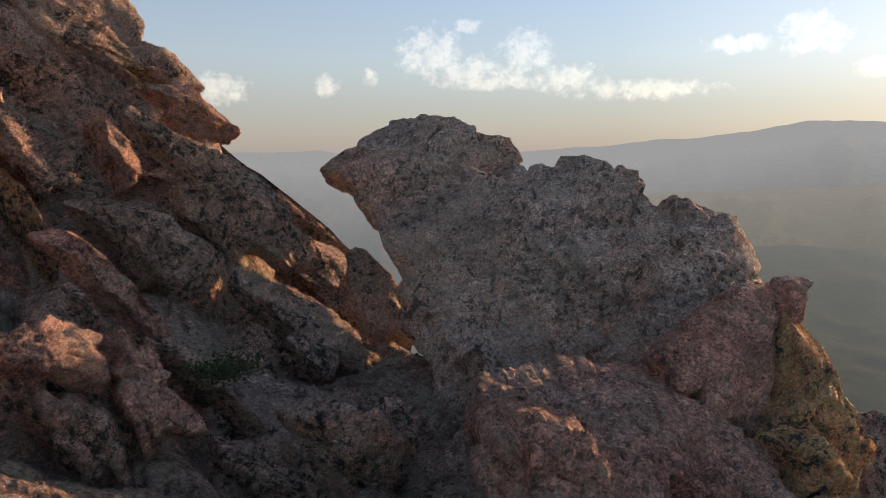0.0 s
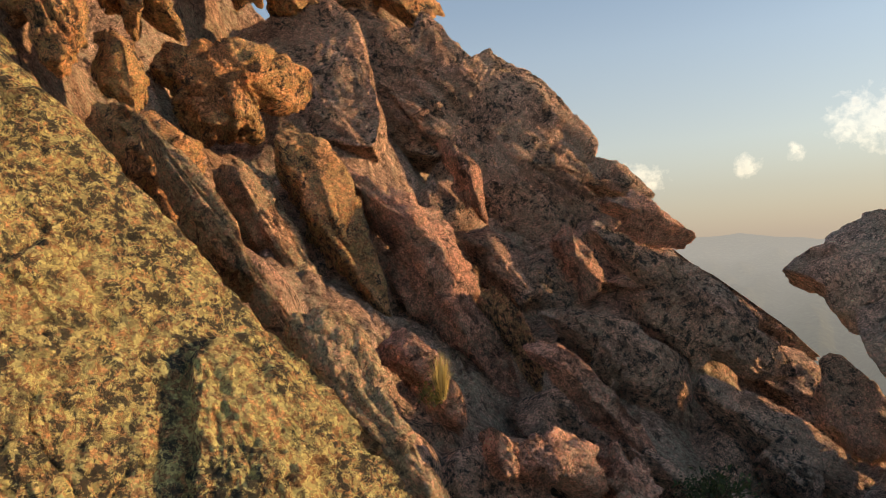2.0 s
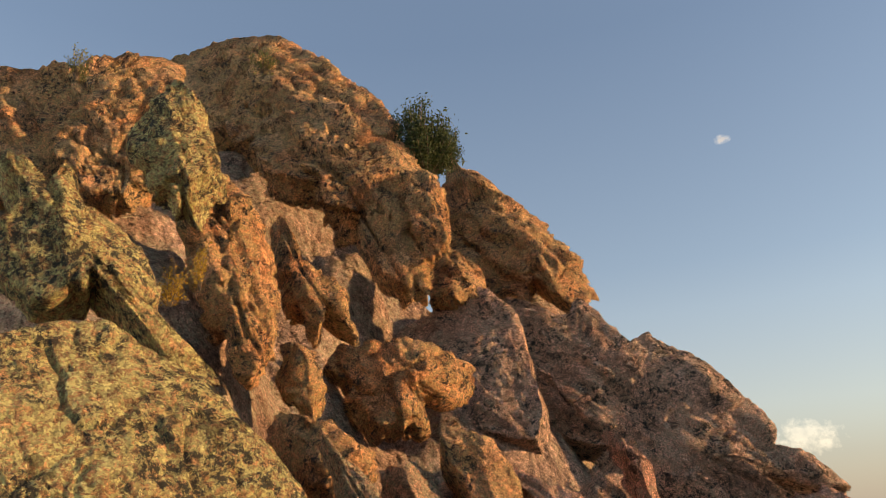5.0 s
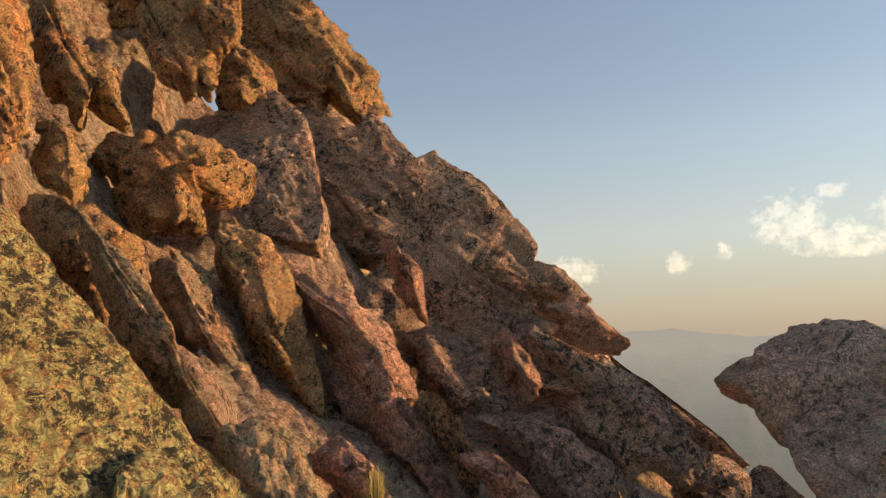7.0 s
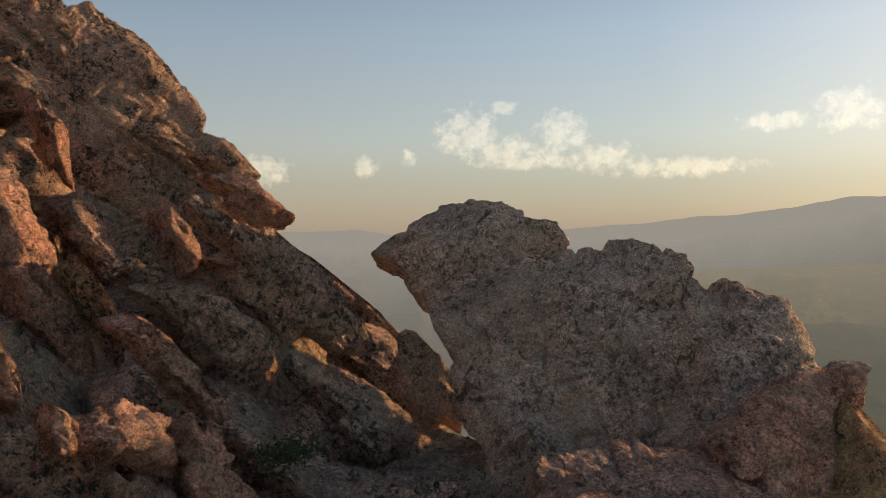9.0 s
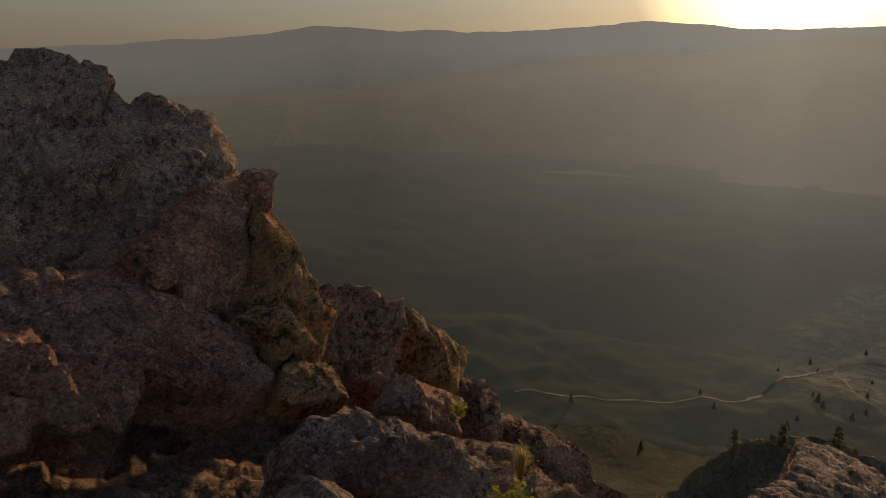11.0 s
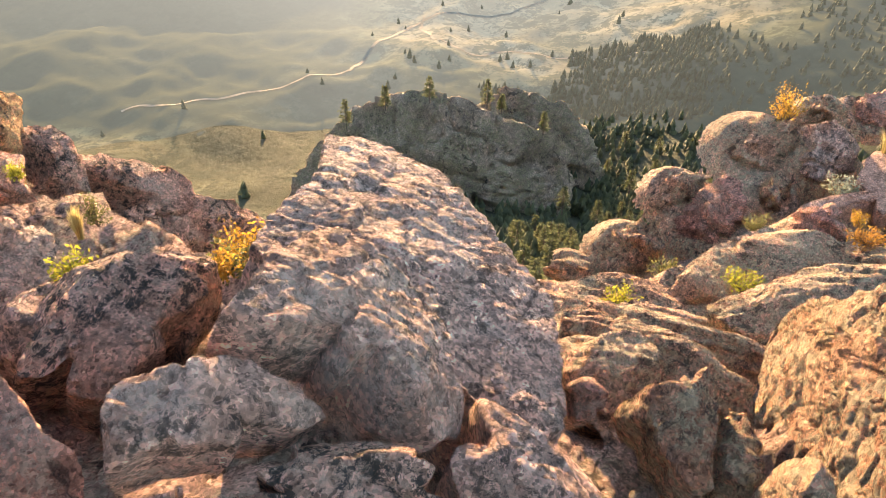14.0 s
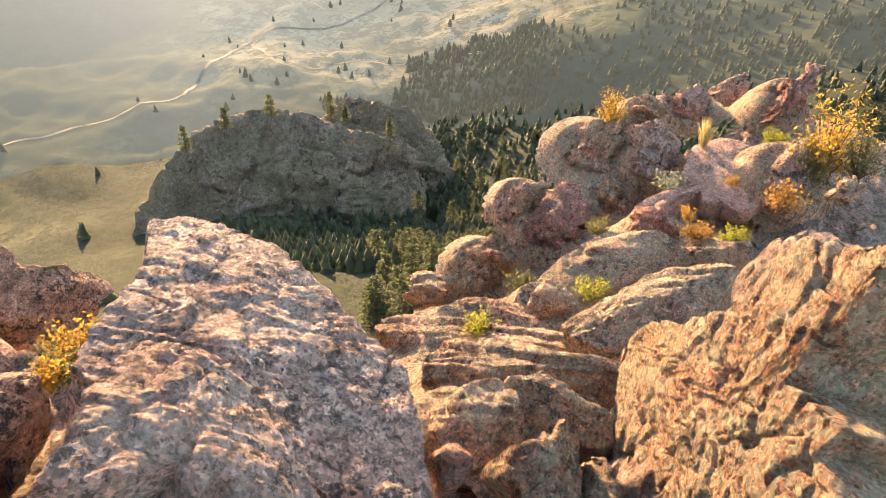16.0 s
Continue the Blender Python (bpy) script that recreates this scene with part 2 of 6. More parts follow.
def mesh_from(name, verts, faces, mat, smooth=True):
    me = bpy.data.meshes.new(name)
    verts, faces = np.asarray(verts, dtype=np.float32), np.asarray(faces, dtype=np.int32)
    k = faces.shape[1]
    me.vertices.add(len(verts))
    me.vertices.foreach_set("co", verts.ravel())
    me.loops.add(faces.size)
    me.loops.foreach_set("vertex_index", faces.ravel())
    me.polygons.add(len(faces))
    me.polygons.foreach_set("loop_start", np.arange(0, faces.size, k, dtype=np.int32))
    me.update(calc_edges=True)
    me.validate()
    if smooth:
        me.polygons.foreach_set("use_smooth", np.ones(len(me.polygons), dtype=bool))
    if mat is not None:
        me.materials.append(mat)
    return me


EYE_SPOT = np.array((0.3, 0.0, 1.7))    # about where one stands
FINE = 0.0038                           # metres of mesh a metre away
SLOPE_GRAIN = (0.80, -0.20, -0.56)     # the way the layers of the rock run on the slope
RIDGE_GRAIN = (0.08, -0.87, -0.48)     # and by the viewpoint
BED = []                               # middle, side, reach and standing of each rock, for the stone between them
MASS = []                              # middle and reach of each rock, for the bedrock under them


def frame_of(face):
    n = Vector(face).normalized()
    x = Vector((0, 0, 1)).cross(n).normalized()
    return np.array([x, n.cross(x), n])


def joints(q, way, gap, seed, bend=0.35):
    """Parallel breaks square to way, about gap apart: the height of each sheet between them, and how near a break is."""
    s = q @ way / gap + bend * fbm(q / (gap * 3.0), 3, seed)
    k = np.floor(s)
    f = s - k
    k = k.astype(np.int64)
    lift = hash3(k, k * 0, k * 0, seed) - 0.5
    return lift + 0.7 * (f - 0.5), np.exp(-(np.minimum(f, 1 - f) * gap / 0.022) ** 2)


def relief(q, size, seed, layered, step, grain, lumpy=1.0, face=(0.6, -0.65, 0.45)):
    """How far rock stands out at the points q, step apart: swells, sheets along the layers, tilted blocks between cracks, chips, crust."""
    g = np.array(Vector(grain).normalized())
    across = np.array(Vector(grain).cross(Vector(face)).normalized())
    s1 = min(1.0, size)
    skew = q - np.outer(q @ g, g) * (0.75 if layered > 0.4 else 0.3)
    h = 0.05 * s1 * lumpy * fbm(q / (0.5 * min(size, 1.8)) + 3.1 * seed, 3, seed + 11)
    warp = 0.22 * np.stack([value_noise(q * 2.6, 3 + k) for k in range(3)], 1)
    if layered > 0:
        share = np.clip(0.55 + 1.1 * value_noise(q / 1.1, seed + 21), 0.1, 1.0)
        s2 = max(s1, 0.65)
        sheet, crack = joints(q, across, 0.20 + 0.16 * s1, 5)
        h += share * layered * s2 * (0.105 * sheet - 0.06 * crack)
        sheet, crack = joints(q, across + 0.25 * g, 0.085, 15, 0.5)
        h += np.clip(0.35 + 1.6 * value_noise(q / 0.7, seed + 23), 0, 1) * layered * s2 * (0.04 * sheet - 0.025 * crack)
        sheet, crack = joints(q, across * 0.35 + g, 0.75, 6, 0.6)
        h += share * layered * s2 * (0.06 * sheet - 0.05 * crack)
        h += layered * 0.03 * s1 * fbm(skew / 0.40, 3, 5, ridged=True)
    block, edge = facets(skew / (0.20 + 0.24 * min(1.6, size)) + warp, seed + 3)
    h += s1 * (0.13 * max(lumpy, 0.3) * block - 0.06 * min(lumpy, 1.0) * np.exp(-(edge / 0.05) ** 2))
    q2 = 0.5 * q + 0.5 * skew
    if step < 0.09:
        block, edge = facets(q2 / 0.17 + warp * 1.3, seed + 5)
        h += (0.006 + 0.045 * min(lumpy, 1.0)) * block - (0.006 + 0.01 * lumpy) * np.exp(-(edge / 0.07) ** 2)
        h += (0.004 + 0.007 * lumpy) * fbm(q / 0.13, 3, seed + 41, ridged=True)
    if step < 0.05:
        block, edge = facets(q2 / 0.07 + warp * 2.0, seed + 9)
        h += (0.008 + 0.012 * lumpy) * block - 0.004 * np.exp(-(edge / 0.09) ** 2)
    if step < 0.03:
        worn = np.clip(0.5 + 1.5 * value_noise(q / 0.35, seed + 51), 0.15, 1.0)
        block, edge = facets(q / 0.032 + warp, seed + 13)
        h += worn * 0.008 * block
        h += 0.005 * worn * fbm(q / 0.045, 2, seed + 61, ridged=True)
    return h


def profile(flat, up, square, size, front, back):
    """Where a rounded block's outline runs, in even steps along it from the middle of its broad side to its rim: shares of its reach, and heights."""
    turn = np.arctan2(flat, np.abs(up)) / (math.pi / 2)
    a = np.concatenate(([0.0], np.geomspace(1e-7, math.pi / 4, 400)))
    a = np.unique(np.concatenate((a, math.pi / 2 - a)))
    ring, tall = np.sin(a) ** square, np.maximum(np.cos(a), 0) ** (square + 0.2)
    share, height = np.zeros(len(flat)), np.zeros(len(flat))
    for side, reach in ((up >= 0, front), (up < 0, -back)):
        way = np.concatenate(([0.0], np.cumsum(np.hypot(np.diff(ring * size), np.diff(tall * reach)))))
        way /= way[-1]
        share[side], height[side] = np.interp(turn[side], way, ring), np.interp(turn[side], way, tall) * reach
    return share, height


def rock_shape(at, face, girth, front, back, seed, layered=0.5, rough=1.0, square=0.36, scale=1.0, long=1.0, spin=0.0, grain=SLOPE_GRAIN, lumpy=1.0, deep=2.6, fine=FINE):
    """Corners and quads of a rock; see rock()."""
    rng = np.random.RandomState(seed)
    axes = frame_of(face)
    girth, front, back = np.array(girth) / scale, front / scale, back / scale
    size = float(girth.mean())
    apart = float(np.linalg.norm(np.array(at) - EYE_SPOT)) / scale - 0.7 * size * math.sqrt(long)
    step = max(0.011, fine * max(apart, 1.2))                # finer where one comes near
    over = 2 * deep / (math.pi / 2)
    wide = int(np.clip(over * (size * long + 0.5 * front) / step, 26, 420))
    high = int(np.clip(over * (size + 0.5 * front) / step, 26, 420))
    d, quads = shell(wide, high, deep)
    turn = np.arctan2(d[:, 1], d[:, 0]) / (2 * math.pi) % 1.0 * len(girth)
    i = np.floor(turn).astype(int)
    w = turn - i
    reach = girth[i % len(girth)] * (1 - w) + girth[(i + 1) % len(girth)] * w
    flat = np.sqrt(d[:, 0] ** 2 + d[:, 1] ** 2)
    ring, tall = profile(flat, d[:, 2], square, size, front, back)
    ring = reach * ring / np.maximum(flat, 1e-6)
    c, s = math.cos(radians(spin)), math.sin(radians(spin))
    roll = np.array(((c, s, 0), (-s, c, 0), (0, 0, 1)))
    p = np.stack((d[:, 0] * ring * long, d[:, 1] * ring, tall), 1)
    for k in range(14):                                  # broken faces
        c = rng.normal(size=3) * 0.6
        c[2] = abs(c[2]) + 0.4
        c /= np.array((size * long, size, max(front, 0.15 * size)))
        c /= np.linalg.norm(c)
        s = p @ c
        p -= np.maximum(s - s.max() * rng.uniform(0.58, 0.90), 0)[:, None] * c * 0.94
    out = d * (1 / (size * long), 1 / size, 1 / max(front, 0.3 * size))
    out /= np.linalg.norm(out, axis=1)[:, None]
    p, out = p @ roll, out @ roll
    q = p @ axes + np.array(at) / scale
    h = 0.05 * size * fbm(q / (0.8 * size) + seed, 3, seed) + relief(q, size, seed, layered, step, grain, lumpy, face)
    h -= h.mean()
    return (q + (out @ axes) * (h * rough)[:, None]) * scale, quads


def rock(name, stone, at, face, girth, front, back, seed, label, under=None, bury=0.5, **form):
    """A boulder or slab. face: the way its broad side looks; girth: its reach, metres, at even turns round that side, before it is drawn out
    long times at spin degrees; front, back: how far it stands out before and behind its middle; bury: how far
    the ground lies behind that; under: the outcrop that it belongs to."""
    q, quads = rock_shape(at, face, girth, front, back, seed, deep=2.6 if under is None else 2.0, **form)
    ob = new(name, mesh_from(name, q - np.array(at), quads, ROCK[stone], False))
    ob.location = at
    if under is None:
        tagged(ob, label, "rock")
    else:
        ob.parent = under
        tagged(ob, label)
    if "scale" not in form:
        size = float(np.mean(girth)) * math.sqrt(form.get("long", 1.0))
        MASS.append((np.array(at) - np.array(Vector(face).normalized()) * bury, size))
        BED.append((np.array(at), np.array(Vector(face).normalized()), size, front, bury, under))
    return ob


def bedrock(stone, face, of, box, step, sink, label, under, layered=0.9, grain=SLOPE_GRAIN):
    """The stone between the rocks of some outcrops: a broken sheet that looks along face, a little behind their middles. box: its reach in x and y."""
    axes = frame_of(face)
    mids = [(axes @ (at - n * sink), size) for at, n, size, front, bury, whose in BED if whose in of and bury < 1.2 and box[0] < at[0] < box[1] and box[2] < at[1] < box[3]]
    lo, hi = np.min([m - z for m, z in mids], 0), np.max([m + z for m, z in mids], 0)
    u, v = np.meshgrid(np.arange(lo[0], hi[0], step), np.arange(lo[1], hi[1], step), indexing="ij")
    shape, rng = u.shape, np.random.RandomState(5)
    u, v = (u + rng.uniform(-0.35, 0.35, shape) * step).ravel(), (v + rng.uniform(-0.35, 0.35, shape) * step).ravel()
    top, total, near = np.zeros(len(u)), np.zeros(len(u)), np.full(len(u), 9.0)
    for m, z in mids:
        dd = (u - m[0]) ** 2 + (v - m[1]) ** 2
        w = z ** 1.2 / (dd + 0.12) ** 2
        top, total = top + w * m[2], total + w
        if z < 1.5:
            near = np.minimum(near, np.sqrt(dd) / (z + 0.15))
    q = np.stack((u, v, top / total), 1) @ axes
    h = relief(q, 1.2, 77, layered, step, grain, 0.8, face)
    q = q + (h - h.mean())[:, None] * axes[2] * np.clip(1.25 - near, 0.0, 1.0)[:, None] - axes[2] * (0.8 * np.clip(near - 1.0, 0, 9))[:, None]
    g = np.arange(len(u)).reshape(shape)
    quads = np.stack((g[:-1, :-1], g[1:, :-1], g[1:, 1:], g[:-1, 1:]), -1).reshape(-1, 4)
    quads = quads[(near[quads] < 1.5).all(axis=1)]
    used, quads = np.unique(quads, return_inverse=True)
    ob = new("bedrock", mesh_from("bedrock", q[used], quads.reshape(-1, 4), ROCK[stone], False))
    if under is not None:
        ob.parent = under
        return tagged(ob, label)
    return tagged(ob, label, "rock")


def hollow(at, size):
    """A place where the bedrock draws back between rocks."""
    MASS.append((np.array(at), size))


def outcrop(name, label):
    return tagged(new(name), label, "rock outcrop")


# ---- the rocks: left slope, gap boulder, ridge below, outcrop beyond ----
slope = outcrop("cliff_face", "steep sunlit granite slope of slabs, ribs and knobs")
gap = outcrop("summit_boulder", "massive shaded granite boulder with an overhanging cap")
crag = outcrop("crag_ridge", "broken brown granite ridge above the valley")
ledges = outcrop("trail_outcrop", "knobbly tan granite outcrop beside a trail")
rock('slab', 'grey', (-5.92, 11.50, 3.42), (0.54, -0.78, 0.32),
     (1.64, 2.06, 1.31, 0.61, 0.48, 0.63, 1.25, 1.18, 0.98, 1.25, 1.39, 1.52, 1.61, 1.67, 1.28, 1.81, 1.42, 1.35, 1.59, 1.50, 1.36, 1.31, 1.39, 1.53, 1.68, 1.59, 1.49, 1.47, 1.56, 1.00, 0.64, 1.04, 1.24, 1.13, 1.12, 1.10, 1.00, 1.06, 1.32, 1.12, 0.94, 0.77, 0.91, 1.20), 0.45, 2.0, 3, 'huge grey pink granite slab with lichen along its crest', layered=0.7, square=0.4, lumpy=0.7, bury=0.9, under=slope, long=2.88, spin=-41)
rock('crest', 'orange', (-13.79, 9.00, 12.08), (0.3, -0.8, 0.5),
     (0.83, 1.56, 1.98, 2.10, 2.08, 2.00, 1.80, 1.93, 2.19, 1.95, 2.03, 1.89, 1.82, 1.71, 2.02, 2.41, 1.99, 1.96, 1.97, 2.07, 1.53, 1.11, 1.35, 1.17, 1.11, 0.75), 0.50, 1.5, 4, 'sunlit orange granite crest against the sky', layered=0.8, rough=1.35, bury=1.3, under=slope, long=2.84, spin=-48)
rock('crest', 'orange', (-11.70, 4.47, 8.81), (0.5, -0.7, 0.5),
     (1.04, 1.16, 1.07, 1.16, 0.94, 1.06, 1.54, 1.63, 1.76, 1.60, 1.16, 0.92, 0.74, 0.87, 1.02, 1.09, 1.73, 2.09, 1.67, 1.54, 1.53, 1.58, 1.37, 0.87, 0.72, 1.03), 0.40, 1.2, 5, 'sunlit orange granite outcrop on the upper slope', layered=0.9, rough=1.35, bury=1.3, under=slope, long=2.05, spin=-65)
rock('boulder', 'orange', (-9.95, 8.53, 8.51), (0.66, -0.58, 0.47),
     (1.30, 1.23, 1.22, 1.20, 1.32, 1.44, 1.19, 1.19, 0.99, 1.05, 1.00, 1.15, 1.36, 1.28, 1.29, 1.25, 1.37, 1.64, 1.50, 1.11, 0.71, 0.67, 0.73, 0.68, 0.64, 1.13), 0.60, 1.2, 6, 'large rounded orange granite boulder above a dark hollow', layered=0.9, rough=1.35, bury=1.3, under=slope, long=2.22, spin=-74)
rock('knob', 'orange', (-8.29, 8.70, 7.40), (0.60, -0.70, 0.40),
     (0.31, 0.30, 0.33, 0.35, 0.34, 0.34, 0.36, 0.33, 0.37, 0.34, 0.32, 0.35, 0.31, 0.34), 0.35, 0.60, 7, 'knobbly orange granite lump', layered=0.9, long=2.89, spin=-82, rough=1.35, bury=1.3, under=slope)
rock('knob', 'orange', (-8.66, 8.63, 6.57), (0.60, -0.70, 0.40),
     (0.25, 0.27, 0.24, 0.26, 0.30, 0.27, 0.29, 0.27, 0.30, 0.27, 0.24, 0.26, 0.30, 0.25), 0.35, 0.60, 8, 'knobbly orange granite lump', layered=0.9, long=3.05, spin=-83, rough=1.35, bury=1.3, under=slope)
rock('knob', 'orange', (-8.70, 9.80, 6.53), (0.50, -0.70, 0.50),
     (0.43, 0.47, 0.47, 0.54, 0.50, 0.44, 0.48, 0.56, 0.50, 0.54, 0.46, 0.45, 0.54, 0.48), 0.40, 0.80, 9, 'low orange granite lump under the boulder', layered=0.9, long=1.35, spin=-86, rough=1.35, bury=1.3, under=slope)
rock('knob', 'orange', (-9.35, 12.12, 8.07), (0.3, -0.8, 0.45),
     (0.61, 0.98, 1.16, 1.21, 1.15, 1.14, 0.94, 1.07, 0.91, 0.79, 0.99, 1.10, 1.26, 0.96, 0.87, 0.94, 0.88, 1.02, 1.11, 1.08, 1.27, 1.23, 0.90, 0.86, 0.88, 0.60), 0.60, 1.2, 10, 'reddish brown granite shoulder below a small bush', layered=1.0, rough=1.35, bury=1.3, under=slope, long=2.54, spin=-59)
rock('boulder', 'orange', (-7.92, 7.41, 4.36), (0.65, -0.55, 0.5),
     (1.11, 1.23, 0.98, 0.76, 0.70, 0.67, 0.68, 0.69, 0.66, 0.77, 1.12, 1.13, 0.76, 0.64, 0.78, 0.64, 0.62, 0.68, 0.72, 0.72, 0.64, 0.71, 0.74, 0.33, 0.39, 0.72), 0.40, 0.9, 11, 'sunlit overhanging granite block with a pointed end', layered=0.9, rough=1.35, bury=1.3, under=slope)
rock('pillar', 'lichen', (-8.38, 4.19, 6.94), (0.75, -0.5, 0.4),
     (0.30, 0.38, 0.45, 0.46, 0.46, 0.54, 0.37, 0.33, 0.42, 0.39, 0.47, 0.47, 0.56, 0.58, 0.51, 0.49, 0.49, 0.57, 0.58, 0.62, 0.36, 0.45, 0.40, 0.32, 0.31, 0.35), 0.40, 0.8, 12, 'upright yellow lichened granite pillar', layered=0.9, rough=1.35, bury=1.3, under=slope, long=2.72, spin=-83)
rock('pillar', 'orange', (-8.02, 4.74, 5.49), (0.78, -0.5, 0.36),
     (0.48, 0.46, 0.45, 0.50, 0.45, 0.48, 0.56, 0.59, 0.57, 0.58, 0.51, 0.51, 0.59, 0.49, 0.43, 0.50, 0.53, 0.60, 0.40, 0.48, 0.43, 0.39, 0.34, 0.35, 0.29, 0.44), 0.35, 0.9, 13, 'upright orange granite pillar beside a crevice', layered=0.9, rough=1.35, bury=1.3, under=slope, long=3.04, spin=-81)
rock('rib', 'orange', (-8.18, 6.03, 5.48), (0.7, -0.55, 0.45),
     (0.13, 0.16, 0.24, 0.41, 0.51, 0.40, 0.23, 0.16, 0.19, 0.14, 0.11, 0.15, 0.36, 0.63, 0.45, 0.34, 0.34, 0.24, 0.19, 0.29, 0.33, 0.25, 0.18, 0.33, 0.26, 0.18), 0.54, 0.8, 14, 'smooth sunlit orange granite rib', layered=0.9, rough=1.35, bury=1.3, under=slope, long=3.04, spin=-67)
rock('lump', 'orange', (-6.83, 5.17, 3.03), (0.75, -0.5, 0.45),
     (0.34, 0.47, 0.35, 0.28, 0.37, 0.43, 0.43, 0.67, 0.85, 0.49, 0.34, 0.35, 0.31, 0.39, 0.59, 0.52, 0.46, 0.31, 0.27, 0.26, 0.26, 0.28, 0.27, 0.45, 0.41, 0.31), 0.54, 0.9, 15, 'broken orange granite lumps below the pillar', layered=0.9, rough=1.35, bury=1.3, under=slope, long=1.76, spin=-60)
rock('lump', 'orange', (-7.53, 5.42, 4.17), (0.75, -0.50, 0.45),
     (0.24, 0.20, 0.21, 0.23, 0.22, 0.26, 0.21, 0.21, 0.26, 0.22, 0.21, 0.24, 0.20, 0.21), 0.41, 0.60, 16, 'small orange granite lump in a crevice', layered=0.9, long=2.22, spin=-79, rough=1.35, bury=1.3, under=slope)
rock('slab', 'lichen', (-6.99, 2.53, 4.79), (0.8, -0.4, 0.45),
     (0.19, 0.45, 0.61, 0.28, 0.35, 0.46, 0.47, 0.45, 0.34, 0.29, 0.45, 0.32, 0.31, 0.41, 0.49, 0.36, 0.33, 0.40, 0.53, 0.59, 0.53, 0.25, 0.20, 0.11, 0.10, 0.12), 0.40, 1.0, 17, 'yellow lichen covered granite slab on the steep slope', layered=0.9, lumpy=0.4, bury=0.45, under=slope, long=3.17, spin=-60)
rock('slab', 'lichen', (-4.96, 2.26, 1.54), (0.78, -0.36, 0.52),
     (0.95, 1.11, 1.31, 1.49, 1.91, 1.68, 1.55, 1.48, 1.54, 1.69, 1.76, 1.71, 1.69, 1.29, 1.12, 1.06, 1.10, 1.24, 1.27, 1.02, 0.92, 0.89), 0.40, 1.20, 18, 'broad yellow lichen covered granite face', layered=0.2, square=0.4, long=1.79, spin=-74, lumpy=0.4, bury=1.0, under=slope)
rock('rib', 'tan', (-5.13, 4.52, 1.96), (0.75, -0.45, 0.48),
     (0.38, 0.39, 0.24, 0.11, 0.08, 0.05, 0.04, 0.03, 0.04, 0.06, 0.17, 0.28, 0.36, 0.32, 0.23, 0.16, 0.16, 0.21, 0.09, 0.07, 0.07, 0.08, 0.07, 0.07, 0.10, 0.25), 0.30, 0.9, 19, 'long tan granite rib with lichen on the slope', layered=0.9, bury=0.6, under=slope, long=5.00, spin=-70)
rock('rib', 'pink', (-4.38, 5.13, 0.89), (0.7, -0.5, 0.5),
     (0.21, 0.24, 0.21, 0.09, 0.06, 0.04, 0.06, 0.09, 0.08, 0.25, 0.26, 0.20, 0.18, 0.19, 0.21, 0.23, 0.14, 0.07, 0.06, 0.06, 0.07, 0.06, 0.07, 0.12, 0.16, 0.18), 0.35, 0.6, 21, 'pinkish granite rib with a rounded head', layered=0.9, bury=0.6, under=slope, long=3.53, spin=-74)
rock('lump', 'pink', (-4.19, 5.84, 0.86), (0.65, -0.55, 0.5),
     (0.20, 0.24, 0.19, 0.10, 0.07, 0.07, 0.13, 0.13, 0.19, 0.24, 0.27, 0.32, 0.26, 0.23, 0.22, 0.23, 0.25, 0.24, 0.10, 0.10, 0.10, 0.09, 0.07, 0.09, 0.13, 0.16), 0.35, 0.6, 22, 'rounded pink granite lump beside a tuft of grass', layered=0.9, bury=0.45, under=slope, long=2.53, spin=-70)
rock('rib', 'tan', (-6.90, 6.83, 2.46), (0.6, -0.6, 0.52),
     (0.37, 0.36, 0.37, 0.39, 0.33, 0.31, 0.35, 0.36, 0.34, 0.48, 0.48, 0.38, 0.31, 0.29, 0.34, 0.42, 0.34, 0.27, 0.26, 0.22, 0.26, 0.24, 0.20, 0.36, 0.24, 0.28), 0.30, 0.9, 23, 'flat brown granite rib under the overhanging block', layered=0.8, bury=0.85, under=slope, long=2.64, spin=-65)
rock('rib', 'orange', (-6.41, 7.46, 2.58), (0.6, -0.6, 0.52),
     (0.44, 0.48, 0.42, 0.37, 0.30, 0.34, 0.32, 0.38, 0.48, 0.38, 0.40, 0.34, 0.37, 0.45, 0.43, 0.42, 0.45, 0.41, 0.24, 0.33, 0.33, 0.27, 0.25, 0.29, 0.28, 0.34), 0.42, 0.9, 24, 'long brown granite rib running down the slope', layered=0.8, bury=0.85, under=slope, long=3.24, spin=-73)
rock('rib', 'pink', (-5.30, 7.96, 1.71), (0.62, -0.6, 0.5),
     (0.54, 0.59, 0.60, 0.21, 0.27, 0.42, 0.60, 0.57, 0.62, 0.51, 0.50, 0.49, 0.45, 0.67, 0.54, 0.32, 0.18, 0.17, 0.40, 0.41, 0.37, 0.31, 0.30, 0.36, 0.40, 0.47), 0.45, 0.9, 25, 'long pinkish granite rib running down the slope', layered=0.8, bury=0.85, under=slope, long=3.25, spin=-67)
rock('rib', 'mossy', (-4.31, 8.03, 0.96), (0.64, -0.58, 0.5),
     (0.12, 0.15, 0.07, 0.04, 0.03, 0.03, 0.03, 0.04, 0.04, 0.05, 0.08, 0.09, 0.10, 0.11, 0.13, 0.14, 0.07, 0.04, 0.04, 0.04, 0.04, 0.04, 0.04, 0.05, 0.08, 0.10), 0.40, 0.9, 26, 'long lichen spotted granite rib running down the slope', layered=0.6, bury=0.85, under=slope, long=5.00, spin=-74)
